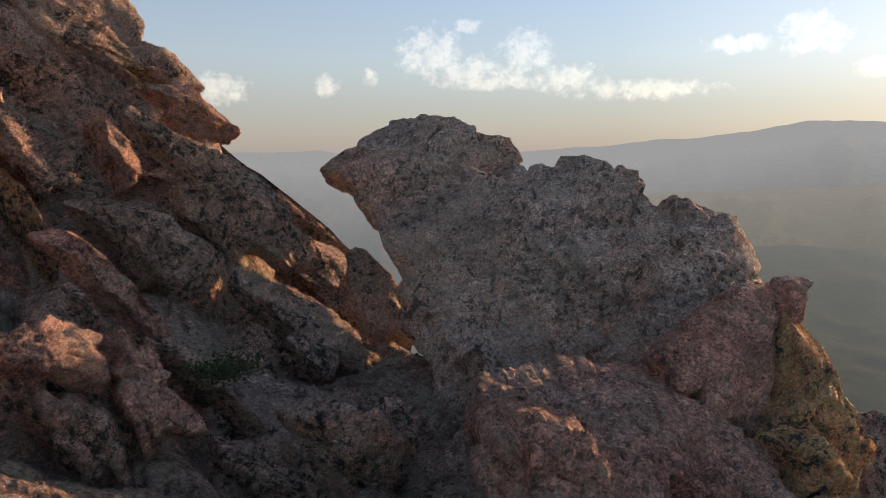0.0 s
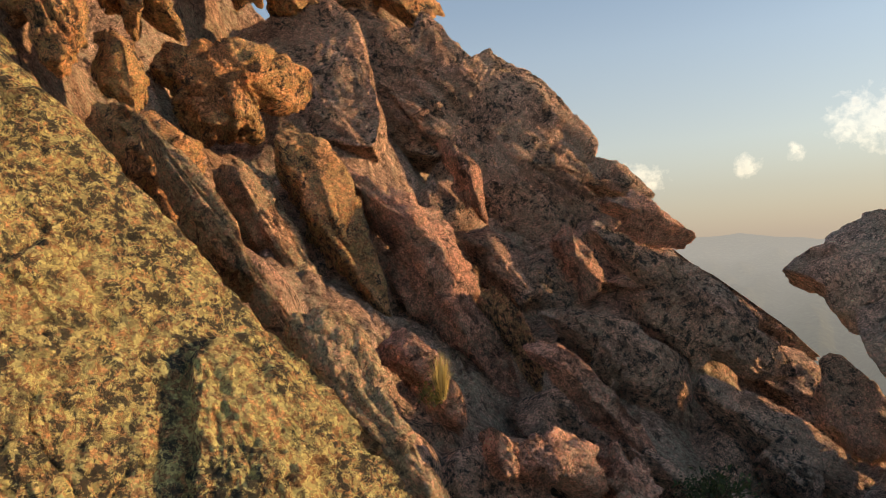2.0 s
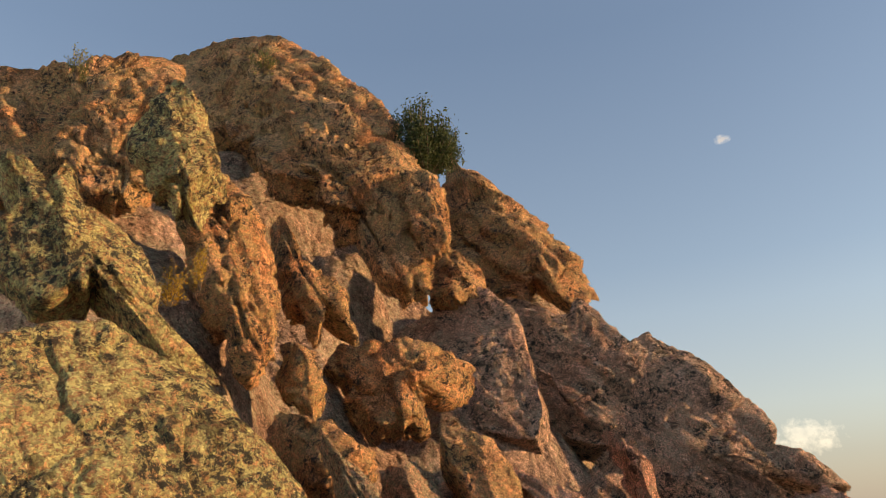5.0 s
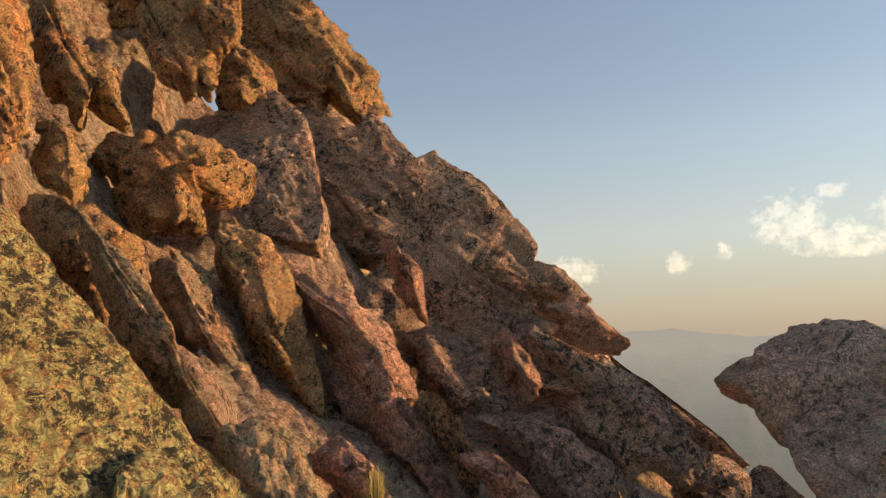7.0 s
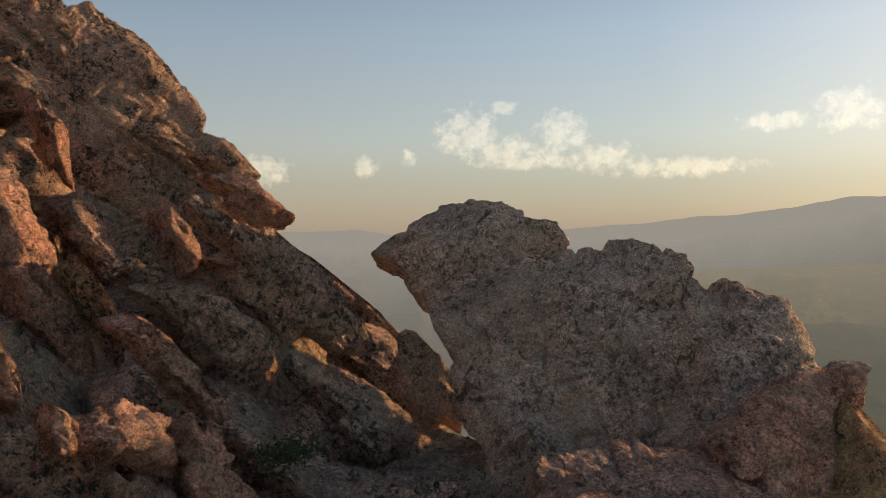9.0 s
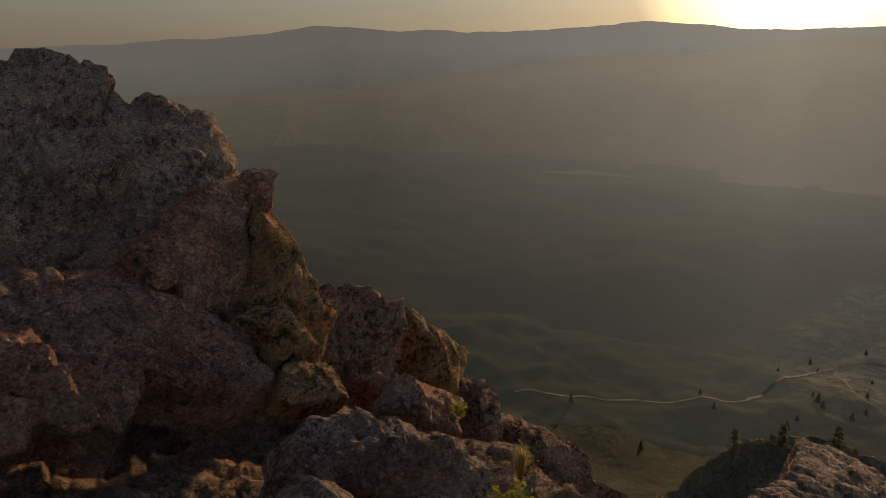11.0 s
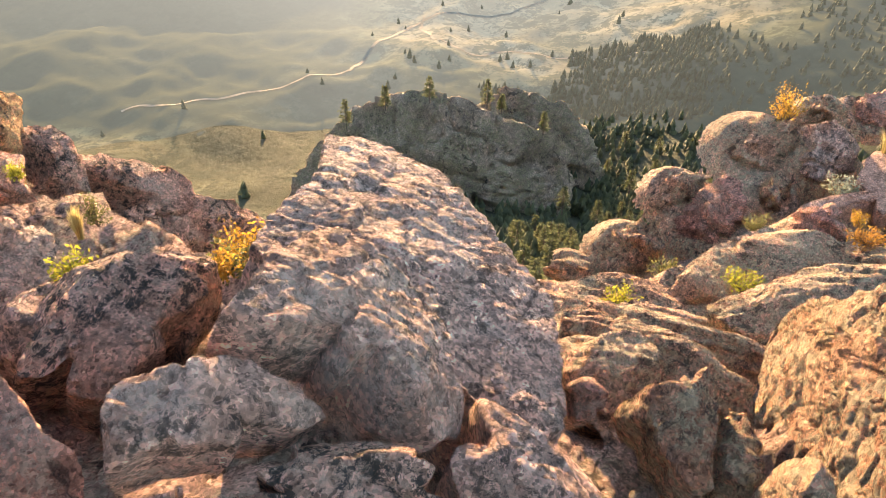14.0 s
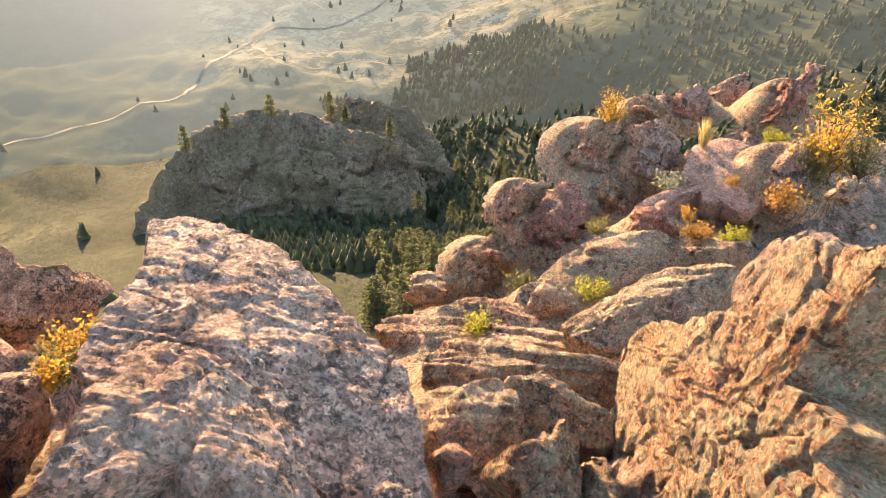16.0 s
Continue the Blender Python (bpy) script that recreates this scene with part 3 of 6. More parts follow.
rock('rib', 'pink', (-5.61, 9.52, 2.98), (0.64, -0.6, 0.45),
     (0.17, 0.22, 0.29, 0.31, 0.34, 0.28, 0.22, 0.16, 0.12, 0.12, 0.11, 0.11, 0.15, 0.24, 0.28, 0.17, 0.10, 0.08, 0.09, 0.11, 0.10, 0.10, 0.11, 0.17, 0.13, 0.14), 0.41, 0.6, 28, 'pointed pink granite flake standing off the slab', layered=0.9, bury=0.85, under=slope, long=3.00, spin=-75)
rock('rib', 'grey', (-5.15, 9.58, 1.73), (0.6, -0.65, 0.45),
     (0.32, 0.35, 0.41, 0.23, 0.27, 0.28, 0.34, 0.35, 0.35, 0.47, 0.48, 0.43, 0.40, 0.40, 0.43, 0.37, 0.20, 0.14, 0.20, 0.21, 0.20, 0.23, 0.18, 0.23, 0.37, 0.33), 0.35, 0.7, 29, 'brown granite rib against the slab', layered=0.8, bury=0.85, under=slope, long=1.93, spin=-63)
rock('lump', 'pink', (-4.28, 10.22, 1.72), (0.6, -0.65, 0.45),
     (0.26, 0.24, 0.26, 0.29, 0.35, 0.22, 0.15, 0.23, 0.36, 0.29, 0.19, 0.23, 0.35, 0.28, 0.22, 0.25, 0.29, 0.20, 0.11, 0.14, 0.20, 0.20, 0.16, 0.10, 0.15, 0.27), 0.41, 0.6, 30, 'knobbly pink granite lump against the slab', layered=0.9, bury=0.45, under=slope, long=2.15, spin=-84)
rock('rib', 'pink', (-2.99, 7.09, 0.38), (0.62, -0.6, 0.5),
     (0.24, 0.25, 0.24, 0.11, 0.08, 0.09, 0.15, 0.15, 0.08, 0.08, 0.14, 0.24, 0.24, 0.25, 0.24, 0.16, 0.11, 0.07, 0.08, 0.13, 0.11, 0.07, 0.07, 0.09, 0.22, 0.24), 0.40, 0.6, 31, 'pale pink granite rib with a rounded head', layered=0.9, bury=0.85, under=slope, long=3.90, spin=-59)
rock('rib', 'grey', (-3.36, 9.15, 0.51), (0.6, -0.65, 0.45),
     (0.51, 0.54, 0.57, 0.66, 0.67, 0.36, 0.39, 0.40, 0.46, 0.53, 0.60, 0.72, 0.74, 0.60, 0.40, 0.25, 0.23, 0.29, 0.32, 0.33, 0.39, 0.27, 0.53, 0.55, 0.51, 0.51), 0.40, 0.8, 32, 'grey pink granite rib low on the slab', layered=0.8, bury=0.85, under=slope, long=1.89, spin=-44)
rock('lump', 'grey', (-3.21, 10.44, 0.96), (0.6, -0.65, 0.45),
     (0.32, 0.26, 0.22, 0.20, 0.33, 0.49, 0.23, 0.13, 0.11, 0.15, 0.28, 0.53, 0.61, 0.37, 0.19, 0.14, 0.12, 0.14, 0.19, 0.16, 0.14, 0.15, 0.11, 0.11, 0.19, 0.34), 0.41, 0.7, 33, 'grey granite lump low on the slab', layered=0.9, bury=0.45, under=slope, long=2.16, spin=-53)
rock('rib', 'pink', (-3.47, 10.90, 2.24), (0.6, -0.7, 0.4),
     (0.35, 0.38, 0.34, 0.27, 0.36, 0.41, 0.43, 0.33, 0.30, 0.37, 0.27, 0.28, 0.37, 0.38, 0.21, 0.12, 0.15, 0.29, 0.26, 0.24, 0.25, 0.23, 0.29, 0.25, 0.24, 0.28), 0.34, 0.6, 34, 'pink granite lip overhanging at the end of the slab', layered=0.9, bury=0.85, under=slope, long=1.92, spin=-33)
rock('rib', 'grey', (-2.70, 9.98, 1.10), (0.6, -0.7, 0.4),
     (0.58, 0.67, 0.65, 0.42, 0.62, 0.60, 0.68, 0.60, 0.49, 0.51, 0.34, 0.45, 0.69, 0.66, 0.34, 0.20, 0.29, 0.49, 0.51, 0.47, 0.49, 0.61, 0.37, 0.38, 0.52, 0.53), 0.30, 0.6, 35, 'grey granite rib along the slab', layered=0.9, bury=0.85, under=slope, long=2.40, spin=-45)
rock('slab', 'grey', (-1.50, 9.21, -0.50), (0.5, -0.6, 0.62),
     (0.36, 0.57, 0.55, 0.32, 0.34, 0.44, 0.69, 0.68, 0.63, 0.54, 0.47, 0.58, 0.53, 0.48, 0.33, 0.22, 0.15, 0.18, 0.32, 0.39, 0.37, 0.45, 0.28, 0.16, 0.15, 0.21), 0.25, 0.9, 36, 'smooth grey granite slab in the shaded gully', layered=0.7, bury=0.45, under=slope, long=2.51, spin=-52)
rock('slab', 'grey', (-1.49, 11.35, -0.50), (0.5, -0.7, 0.5),
     (0.60, 0.41, 0.38, 0.42, 0.39, 0.51, 0.78, 0.70, 0.47, 0.40, 0.53, 0.54, 0.51, 0.45, 0.57, 0.65, 0.33, 0.21, 0.24, 0.28, 0.30, 0.21, 0.19, 0.31, 0.46, 0.60), 0.35, 0.9, 37, 'dark granite slab in the shade of the gap', layered=0.9, bury=0.45, under=slope, long=2.63, spin=-55)
rock('boulder', 'grey', (-0.92, 10.48, -0.30), (0.1, -0.85, 0.5),
     (0.22, 0.27, 0.38, 0.32, 0.34, 0.36, 0.39, 0.32, 0.33, 0.27, 0.27, 0.35, 0.36, 0.38, 0.33, 0.27, 0.29, 0.32, 0.38, 0.45, 0.33, 0.29, 0.28, 0.29, 0.29, 0.27), 0.40, 0.9, 38, 'dark granite block wedged in the gap', layered=0.9, bury=0.45, under=slope, long=2.23, spin=-67)
rock('boulder', 'pink', (-2.32, 5.91, -0.15), (0.4, -0.65, 0.64),
     (0.18, 0.17, 0.21, 0.29, 0.41, 0.26, 0.22, 0.22, 0.25, 0.27, 0.22, 0.18, 0.29, 0.32, 0.40, 0.46, 0.18, 0.10, 0.13, 0.20, 0.16, 0.19, 0.17, 0.30, 0.24, 0.21), 0.35, 0.8, 39, 'blocky pink granite boulder at the foot of the slope', layered=0.9, bury=0.45, under=slope, long=1.94, spin=-72)
rock('lump', 'grey', (-1.42, 6.39, -1.09), (0.45, -0.65, 0.6),
     (0.18, 0.27, 0.19, 0.15, 0.18, 0.22, 0.16, 0.18, 0.20, 0.26, 0.24, 0.28, 0.24, 0.21, 0.20, 0.19, 0.11, 0.08, 0.16, 0.15, 0.15, 0.11, 0.24, 0.14, 0.10, 0.12), 0.25, 0.7, 40, 'grey granite rib at the foot of the slope', layered=0.8, bury=0.45, under=slope, long=2.91, spin=-47)
rock('lump', 'grey', (-0.73, 6.11, -0.57), (0.35, -0.6, 0.72),
     (0.29, 0.33, 0.44, 0.49, 0.47, 0.13, 0.07, 0.08, 0.14, 0.41, 0.47, 0.48, 0.36, 0.17, 0.11, 0.11, 0.15, 0.17, 0.19, 0.24, 0.22, 0.18, 0.31, 0.34, 0.35, 0.34), 0.25, 0.8, 41, 'broken grey granite floor of the gully', layered=0.9, bury=0.6, under=slope, long=1.48, spin=-26)
rock('slab', 'grey', (-0.55, 6.99, -0.93), (0.3, -0.6, 0.74),
     (0.30, 0.31, 0.31, 0.40, 0.34, 0.32, 0.35, 0.35, 0.23, 0.19, 0.21, 0.19, 0.24, 0.25, 0.19, 0.23, 0.42, 0.34, 0.33, 0.29, 0.30, 0.32, 0.32, 0.41, 0.37, 0.29), 0.15, 0.8, 42, 'flat shaded granite slab in the gully', layered=0.9, bury=0.45, under=slope, long=1.31, spin=64)
rock('slab', 'grey', (-8.13, 9.36, 4.86), (0.38, -0.84, 0.38),
     (1.11, 0.97, 0.82, 0.88, 1.17, 1.35, 0.95, 0.87, 0.98, 1.29, 0.92, 0.82, 0.87, 0.91), 0.20, 1.20, 43, 'shaded granite recess under the overhanging block', layered=0.2, long=1.53, spin=-53, lumpy=0.4, bury=1.2, grain=SLOPE_GRAIN, under=slope)
rock('slab', 'lichen', (-3.46, 3.31, 0.43), (0.76, -0.34, 0.55),
     (0.62, 0.72, 0.98, 0.78, 0.70, 0.62, 0.77, 0.86, 0.77, 0.72, 0.57, 0.52, 0.54, 0.64, 0.73, 0.59, 0.55, 0.57), 0.12, 1.00, 44, 'yellow lichen covered granite face at its foot', layered=0.2, long=1.78, spin=-72, lumpy=0.4, bury=1.0, under=slope)
rock('rib', 'tan', (-3.58, 4.24, 0.80), (0.70, -0.42, 0.56),
     (0.24, 0.27, 0.19, 0.15, 0.13, 0.15, 0.33, 0.24, 0.21, 0.20, 0.21, 0.27, 0.24, 0.18, 0.18, 0.17, 0.17, 0.24), 0.14, 0.80, 45, 'tan granite rib at the edge of the lichened face', layered=0.7, long=5.0, spin=-75, bury=0.7, under=slope)
rock('rib', 'pink', (-2.85, 5.50, 0.26), (0.66, -0.46, 0.58),
     (0.20, 0.21, 0.28, 0.27, 0.28, 0.29, 0.28, 0.23, 0.23, 0.20, 0.21, 0.27, 0.26, 0.23, 0.23, 0.15, 0.10, 0.13, 0.13, 0.15, 0.12, 0.11, 0.20, 0.36, 0.28, 0.22), 0.25, 0.7, 46, 'broken pink granite rib on the slope', layered=0.7, bury=0.6, under=slope, long=1.75, spin=-12)
rock('lump', 'pink', (-3.15, 5.22, 0.41), (0.60, -0.50, 0.60),
     (0.09, 0.09, 0.09, 0.09, 0.10, 0.09, 0.08, 0.09, 0.11, 0.09, 0.09, 0.09, 0.09, 0.10), 0.22, 0.60, 47, 'small upright pink granite flake', long=2.27, spin=-84, bury=0.6, under=slope)
rock('slab', 'grey', (-2.64, 5.49, -0.35), (0.5, -0.55, 0.66),
     (0.20, 0.31, 0.30, 0.27, 0.26, 0.26, 0.24, 0.26, 0.26, 0.29, 0.25, 0.16, 0.16, 0.23, 0.29, 0.20, 0.14, 0.14, 0.15, 0.16, 0.17, 0.16, 0.13, 0.23, 0.20, 0.15), 0.22, 0.7, 48, 'grey brown granite slab at the foot of the slope', layered=0.5, bury=0.6, under=slope, long=1.76, spin=-59)
rock('rib', 'grey', (-2.13, 6.88, -0.38), (0.55, -0.55, 0.62),
     (0.18, 0.19, 0.19, 0.11, 0.15, 0.12, 0.10, 0.09, 0.08, 0.17, 0.20, 0.13, 0.14, 0.19, 0.22, 0.07, 0.04, 0.05, 0.06, 0.09, 0.08, 0.07, 0.06, 0.08, 0.15, 0.17), 0.25, 0.7, 49, 'grey brown granite rib at the foot of the slope', layered=0.7, bury=0.6, under=slope, long=4.02, spin=-55)
rock('boulder', 'ashen', (1.30, 8.69, 0.19), (-0.25, -0.72, 0.64),
     (1.73, 1.66, 1.79, 1.82, 1.77, 1.50, 1.69, 1.80, 1.77, 1.69, 2.09, 2.04, 2.16, 1.78, 1.42, 1.53, 1.47, 1.53, 1.80, 2.05, 1.57, 1.56, 1.46, 1.51, 1.76, 1.80), 0.55, 1.6, 50, 'massive grey pink granite boulder standing in shade', layered=0.25, square=0.4, lumpy=1.0, bury=0.9, grain=RIDGE_GRAIN, under=gap, long=1.32, spin=-13)
rock('boulder', 'ashen', (-0.24, 10.87, 1.43), (-0.1, -0.85, 0.5),
     (0.85, 0.85, 0.85, 0.63, 0.79, 0.91, 0.93, 0.97, 0.94, 0.89, 0.79, 0.97, 0.96, 0.74, 0.67, 0.68, 0.72, 0.79, 0.65, 0.73, 0.66, 0.71, 0.58, 0.54, 0.99, 0.92), 0.60, 0.9, 51, 'overhanging granite cap perched on the boulder', layered=0.3, lumpy=0.6, bury=0.9, grain=RIDGE_GRAIN, under=gap, long=1.58, spin=7)
rock('slab', 'pink', (1.41, 5.88, -0.57), (0.22, -0.42, 0.88),
     (1.08, 0.91, 0.87, 0.80, 0.92, 1.02, 1.03, 1.10, 1.06, 1.00, 1.07, 0.93, 0.73, 0.63, 0.66, 0.89, 0.92, 0.57, 0.68, 0.81, 0.55, 0.36, 0.47, 0.84, 1.16, 0.95), 0.20, 1.2, 52, 'rough pink granite ledge before the boulder', lumpy=0.6, bury=0.9, grain=RIDGE_GRAIN, under=gap, long=1.35, spin=-17)
rock('boulder', 'pink', (0.66, 5.06, -0.41), (-0.1, -0.8, 0.6),
     (0.46, 0.47, 0.36, 0.39, 0.35, 0.39, 0.42, 0.49, 0.59, 0.53, 0.51, 0.45, 0.50, 0.40, 0.32, 0.37, 0.37, 0.39, 0.38, 0.42, 0.48, 0.37, 0.35, 0.33, 0.26, 0.26), 0.30, 0.9, 53, 'rounded pink granite block below the ledge', lumpy=0.6, bury=0.9, grain=RIDGE_GRAIN, under=gap, long=1.34, spin=-33)
rock('boulder', 'pink', (2.44, 6.71, -0.09), (0.25, -0.85, 0.45),
     (0.58, 0.69, 0.58, 0.55, 0.50, 0.42, 0.45, 0.41, 0.46, 0.51, 0.41, 0.41, 0.37, 0.34, 0.25, 0.30, 0.51, 0.50, 0.49, 0.73, 0.59, 0.52, 0.44, 0.38, 0.39, 0.51), 0.16, 1.0, 54, 'pinkish granite buttress with a sunlit edge', lumpy=0.6, bury=0.9, grain=RIDGE_GRAIN, under=gap, long=1.51, spin=33)
rock('pillar', 'orange', (3.17, 6.62, -0.57), (0.45, -0.8, 0.36),
     (0.60, 0.43, 0.23, 0.18, 0.18, 0.25, 0.28, 0.30, 0.35, 0.26, 0.40, 0.59, 0.48, 0.43, 0.48, 0.63, 0.88, 0.73, 0.48, 0.25, 0.28, 0.23, 0.20, 0.23, 0.82, 1.01), 0.35, 0.9, 55, 'orange granite pillar on the cliff edge', lumpy=0.6, bury=0.9, grain=RIDGE_GRAIN, under=gap, long=1.38, spin=80)
rock('knob', 'pink', (3.20, 7.12, 0.37), (0.3, -0.85, 0.4),
     (0.16, 0.17, 0.17, 0.17, 0.17, 0.19, 0.21, 0.08, 0.06, 0.07, 0.07, 0.06, 0.08, 0.14, 0.14, 0.12, 0.12, 0.17, 0.22, 0.14, 0.10, 0.09, 0.07, 0.06, 0.07, 0.12), 0.22, 0.4, 56, 'square pink granite knob jutting over the drop', lumpy=0.6, bury=0.9, grain=RIDGE_GRAIN, under=gap, long=1.53, spin=41)
rock('lump', 'orange', (2.94, 6.09, -0.78), (0.4, -0.7, 0.6),
     (0.26, 0.24, 0.12, 0.09, 0.09, 0.10, 0.09, 0.10, 0.14, 0.28, 0.31, 0.29, 0.28, 0.28, 0.14, 0.09, 0.08, 0.08, 0.08, 0.09, 0.12, 0.28, 0.29, 0.27, 0.25, 0.25), 0.30, 0.8, 57, 'sunlit orange granite lump on the cliff edge', lumpy=0.6, bury=0.9, grain=RIDGE_GRAIN, under=gap, long=1.31, spin=-57)
rock('lump', 'orange', (3.07, 5.69, -1.15), (0.30, -0.60, 0.74),
     (0.24, 0.24, 0.25, 0.22, 0.27, 0.22, 0.19, 0.20, 0.27, 0.23, 0.20, 0.23, 0.26, 0.26), 0.30, 0.70, 58, 'rounded orange granite lump', long=1.61, spin=-19, lumpy=0.6, bury=0.9, grain=RIDGE_GRAIN, under=gap)
rock('crag', 'grey', (4.86, 8.52, -1.89), (0.3, -0.75, 0.6),
     (0.53, 0.53, 0.65, 0.61, 0.67, 0.67, 0.81, 0.90, 0.42, 0.35, 0.56, 0.60, 0.66, 0.54, 0.48, 0.50, 0.38, 0.47, 0.70, 0.70, 0.84, 0.92, 0.74, 0.67, 0.82, 1.00), 0.45, 1.2, 59, 'grey brown granite crag above the valley', grain=RIDGE_GRAIN, under=crag, long=1.43, spin=12)
rock('crag', 'grey', (6.96, 8.33, -3.72), (0.3, -0.75, 0.6),
     (0.59, 0.83, 0.90, 0.33, 0.19, 0.17, 0.22, 0.32, 0.23, 0.19, 0.27, 0.34, 0.20, 0.18, 0.22, 0.41, 0.91, 0.59, 0.39, 0.47, 0.59, 0.48, 0.35, 0.29, 0.37, 0.45), 0.45, 1.2, 60, 'grey brown granite crag above the valley', grain=RIDGE_GRAIN, under=crag, long=1.54, spin=51)
rock('crag', 'orange', (6.48, 8.99, -2.71), (0.35, -0.75, 0.55),
     (0.82, 0.65, 0.60, 0.57, 0.53, 0.69, 0.81, 0.83, 0.57, 0.29, 0.24, 0.26, 0.30, 0.26, 0.29, 0.53, 0.40, 0.28, 0.29, 0.46, 1.11, 1.37, 1.36, 1.54, 1.43, 1.21), 0.45, 1.2, 61, 'orange brown granite crag above the valley', grain=RIDGE_GRAIN, under=crag)
rock('crag', 'pink', (4.89, 7.00, -2.35), (0.2, -0.75, 0.64),
     (0.39, 0.42, 0.50, 0.66, 0.78, 0.71, 0.50, 0.39, 0.33, 0.36, 0.44, 0.50, 0.32, 0.24, 0.25, 0.39, 0.26, 0.20, 0.22, 0.28, 0.23, 0.18, 0.31, 0.63, 0.59, 0.46), 0.45, 1.2, 62, 'pinkish granite crag with a notch', grain=RIDGE_GRAIN, under=crag, long=1.71, spin=-36)
rock('crag', 'grey', (8.11, 7.57, -4.81), (0.35, -0.75, 0.55),
     (0.99, 0.99, 0.68, 0.35, 0.31, 0.29, 0.36, 0.52, 0.95, 1.46, 0.82, 0.46, 0.33, 0.41, 0.57, 0.67, 0.49, 0.61, 0.68, 0.48, 0.49, 0.73, 0.89, 0.84, 0.78, 0.82), 0.50, 1.4, 63, 'long grey brown ridge of granite running into the valley', layered=0.8, grain=RIDGE_GRAIN, under=crag, long=2.17, spin=-47)
rock('rock_tooth', 'pale', (3.51, 4.86, -1.14), (0.1, -0.65, 0.75),
     (0.26, 0.24, 0.21, 0.23, 0.39, 0.25, 0.21, 0.22, 0.22, 0.21, 0.22, 0.20, 0.19, 0.11, 0.10, 0.11, 0.10, 0.09, 0.07, 0.08, 0.11, 0.24, 0.49, 0.37, 0.27, 0.24), 0.30, 0.8, 64, 'pointed pink granite tooth', lumpy=0.3, grain=RIDGE_GRAIN)
rock('boulder', 'pale', (3.30, 4.07, -1.36), (0.05, -0.60, 0.80),
     (0.47, 0.45, 0.43, 0.38, 0.42, 0.36, 0.33, 0.38, 0.45, 0.39, 0.41, 0.35, 0.37, 0.42), 0.35, 0.90, 65, 'pink granite boulder with quartz veins', layered=0.15, lumpy=0.3, grain=RIDGE_GRAIN)
rock('boulder', 'pale', (2.96, 4.24, -1.21), (0.05, -0.6, 0.8),
     (0.45, 0.48, 0.41, 0.35, 0.30, 0.44, 0.44, 0.42, 0.44, 0.49, 0.44, 0.46, 0.41, 0.41, 0.42, 0.36, 0.28, 0.23, 0.25, 0.27, 0.27, 0.26, 0.29, 0.40, 0.48, 0.44), 0.30, 0.9, 66, 'lumpy pink granite boulder', layered=0.15, grain=RIDGE_GRAIN, long=1.76, spin=-25)
rock('rock_slab', 'pale', (2.80, 2.96, -1.03), (0.00, -0.35, 0.94),
     (0.20, 0.17, 0.17, 0.17, 0.16, 0.20, 0.15, 0.14, 0.16, 0.19, 0.16, 0.16, 0.18, 0.17), 0.20, 0.70, 67, 'sunlit pink granite shelf', long=1.43, spin=15, lumpy=0.3, grain=RIDGE_GRAIN)
rock('boulder', 'grey', (2.90, 2.40, -0.90), (-0.15, -0.45, 0.88),
     (0.36, 0.36, 0.32, 0.37, 0.46, 0.47, 0.51, 0.48, 0.36, 0.38, 0.39, 0.39, 0.20, 0.19, 0.31, 0.33, 0.36, 0.30, 0.29, 0.27, 0.30, 0.22, 0.25, 0.38, 0.41, 0.35), 0.22, 0.9, 68, 'dark angular granite boulder before shrubs', lumpy=0.3, grain=RIDGE_GRAIN, long=1.38, spin=20)
rock('boulder', 'grey', (3.45, 2.35, -1.01), (-0.10, -0.50, 0.86),
     (0.15, 0.18, 0.16, 0.13, 0.13, 0.14, 0.21, 0.14, 0.12, 0.13, 0.19, 0.18, 0.15, 0.14), 0.25, 0.70, 69, 'dark angular granite block', long=1.63, spin=66, lumpy=0.3, grain=RIDGE_GRAIN)
rock('boulder', 'pale', (1.78, 2.80, -0.48), (0.00, -0.50, 0.86),
     (0.20, 0.18, 0.18, 0.16, 0.19, 0.18, 0.14, 0.14, 0.17, 0.19, 0.15, 0.15, 0.19, 0.18), 0.25, 0.80, 70, 'pink granite block close by', layered=0.15, long=1.37, spin=-11, lumpy=0.3, grain=RIDGE_GRAIN)
rock('boulder', 'pink', (1.78, 2.11, -0.60), (0.0, -0.5, 0.87),
     (0.34, 0.34, 0.35, 0.56, 0.56, 0.50, 0.45, 0.39, 0.40, 0.48, 0.55, 0.48, 0.50, 0.51, 0.20, 0.24, 0.25, 0.24, 0.25, 0.21, 0.29, 0.57, 0.54, 0.38, 0.35, 0.35), 0.25, 0.9, 71, 'large pink granite boulder close by', layered=0.15, lumpy=0.3, grain=RIDGE_GRAIN)
rock('boulder', 'pale', (3.58, 0.99, -0.52), (0.142, -0.234, 0.962),
     (0.89, 0.89, 0.65, 0.60, 0.61, 0.68, 0.77, 0.64, 0.60, 0.59, 0.53, 0.56, 0.37, 0.39, 0.57, 0.69, 0.79, 0.75, 0.73, 0.77, 0.67, 0.65, 0.67, 0.69, 0.75, 0.81), 0.13, 1.2, 72, 'peaked pale pink granite boulder crusted with crystals', layered=0.15, square=0.3, lumpy=0.3, grain=RIDGE_GRAIN, long=1.60, spin=10)
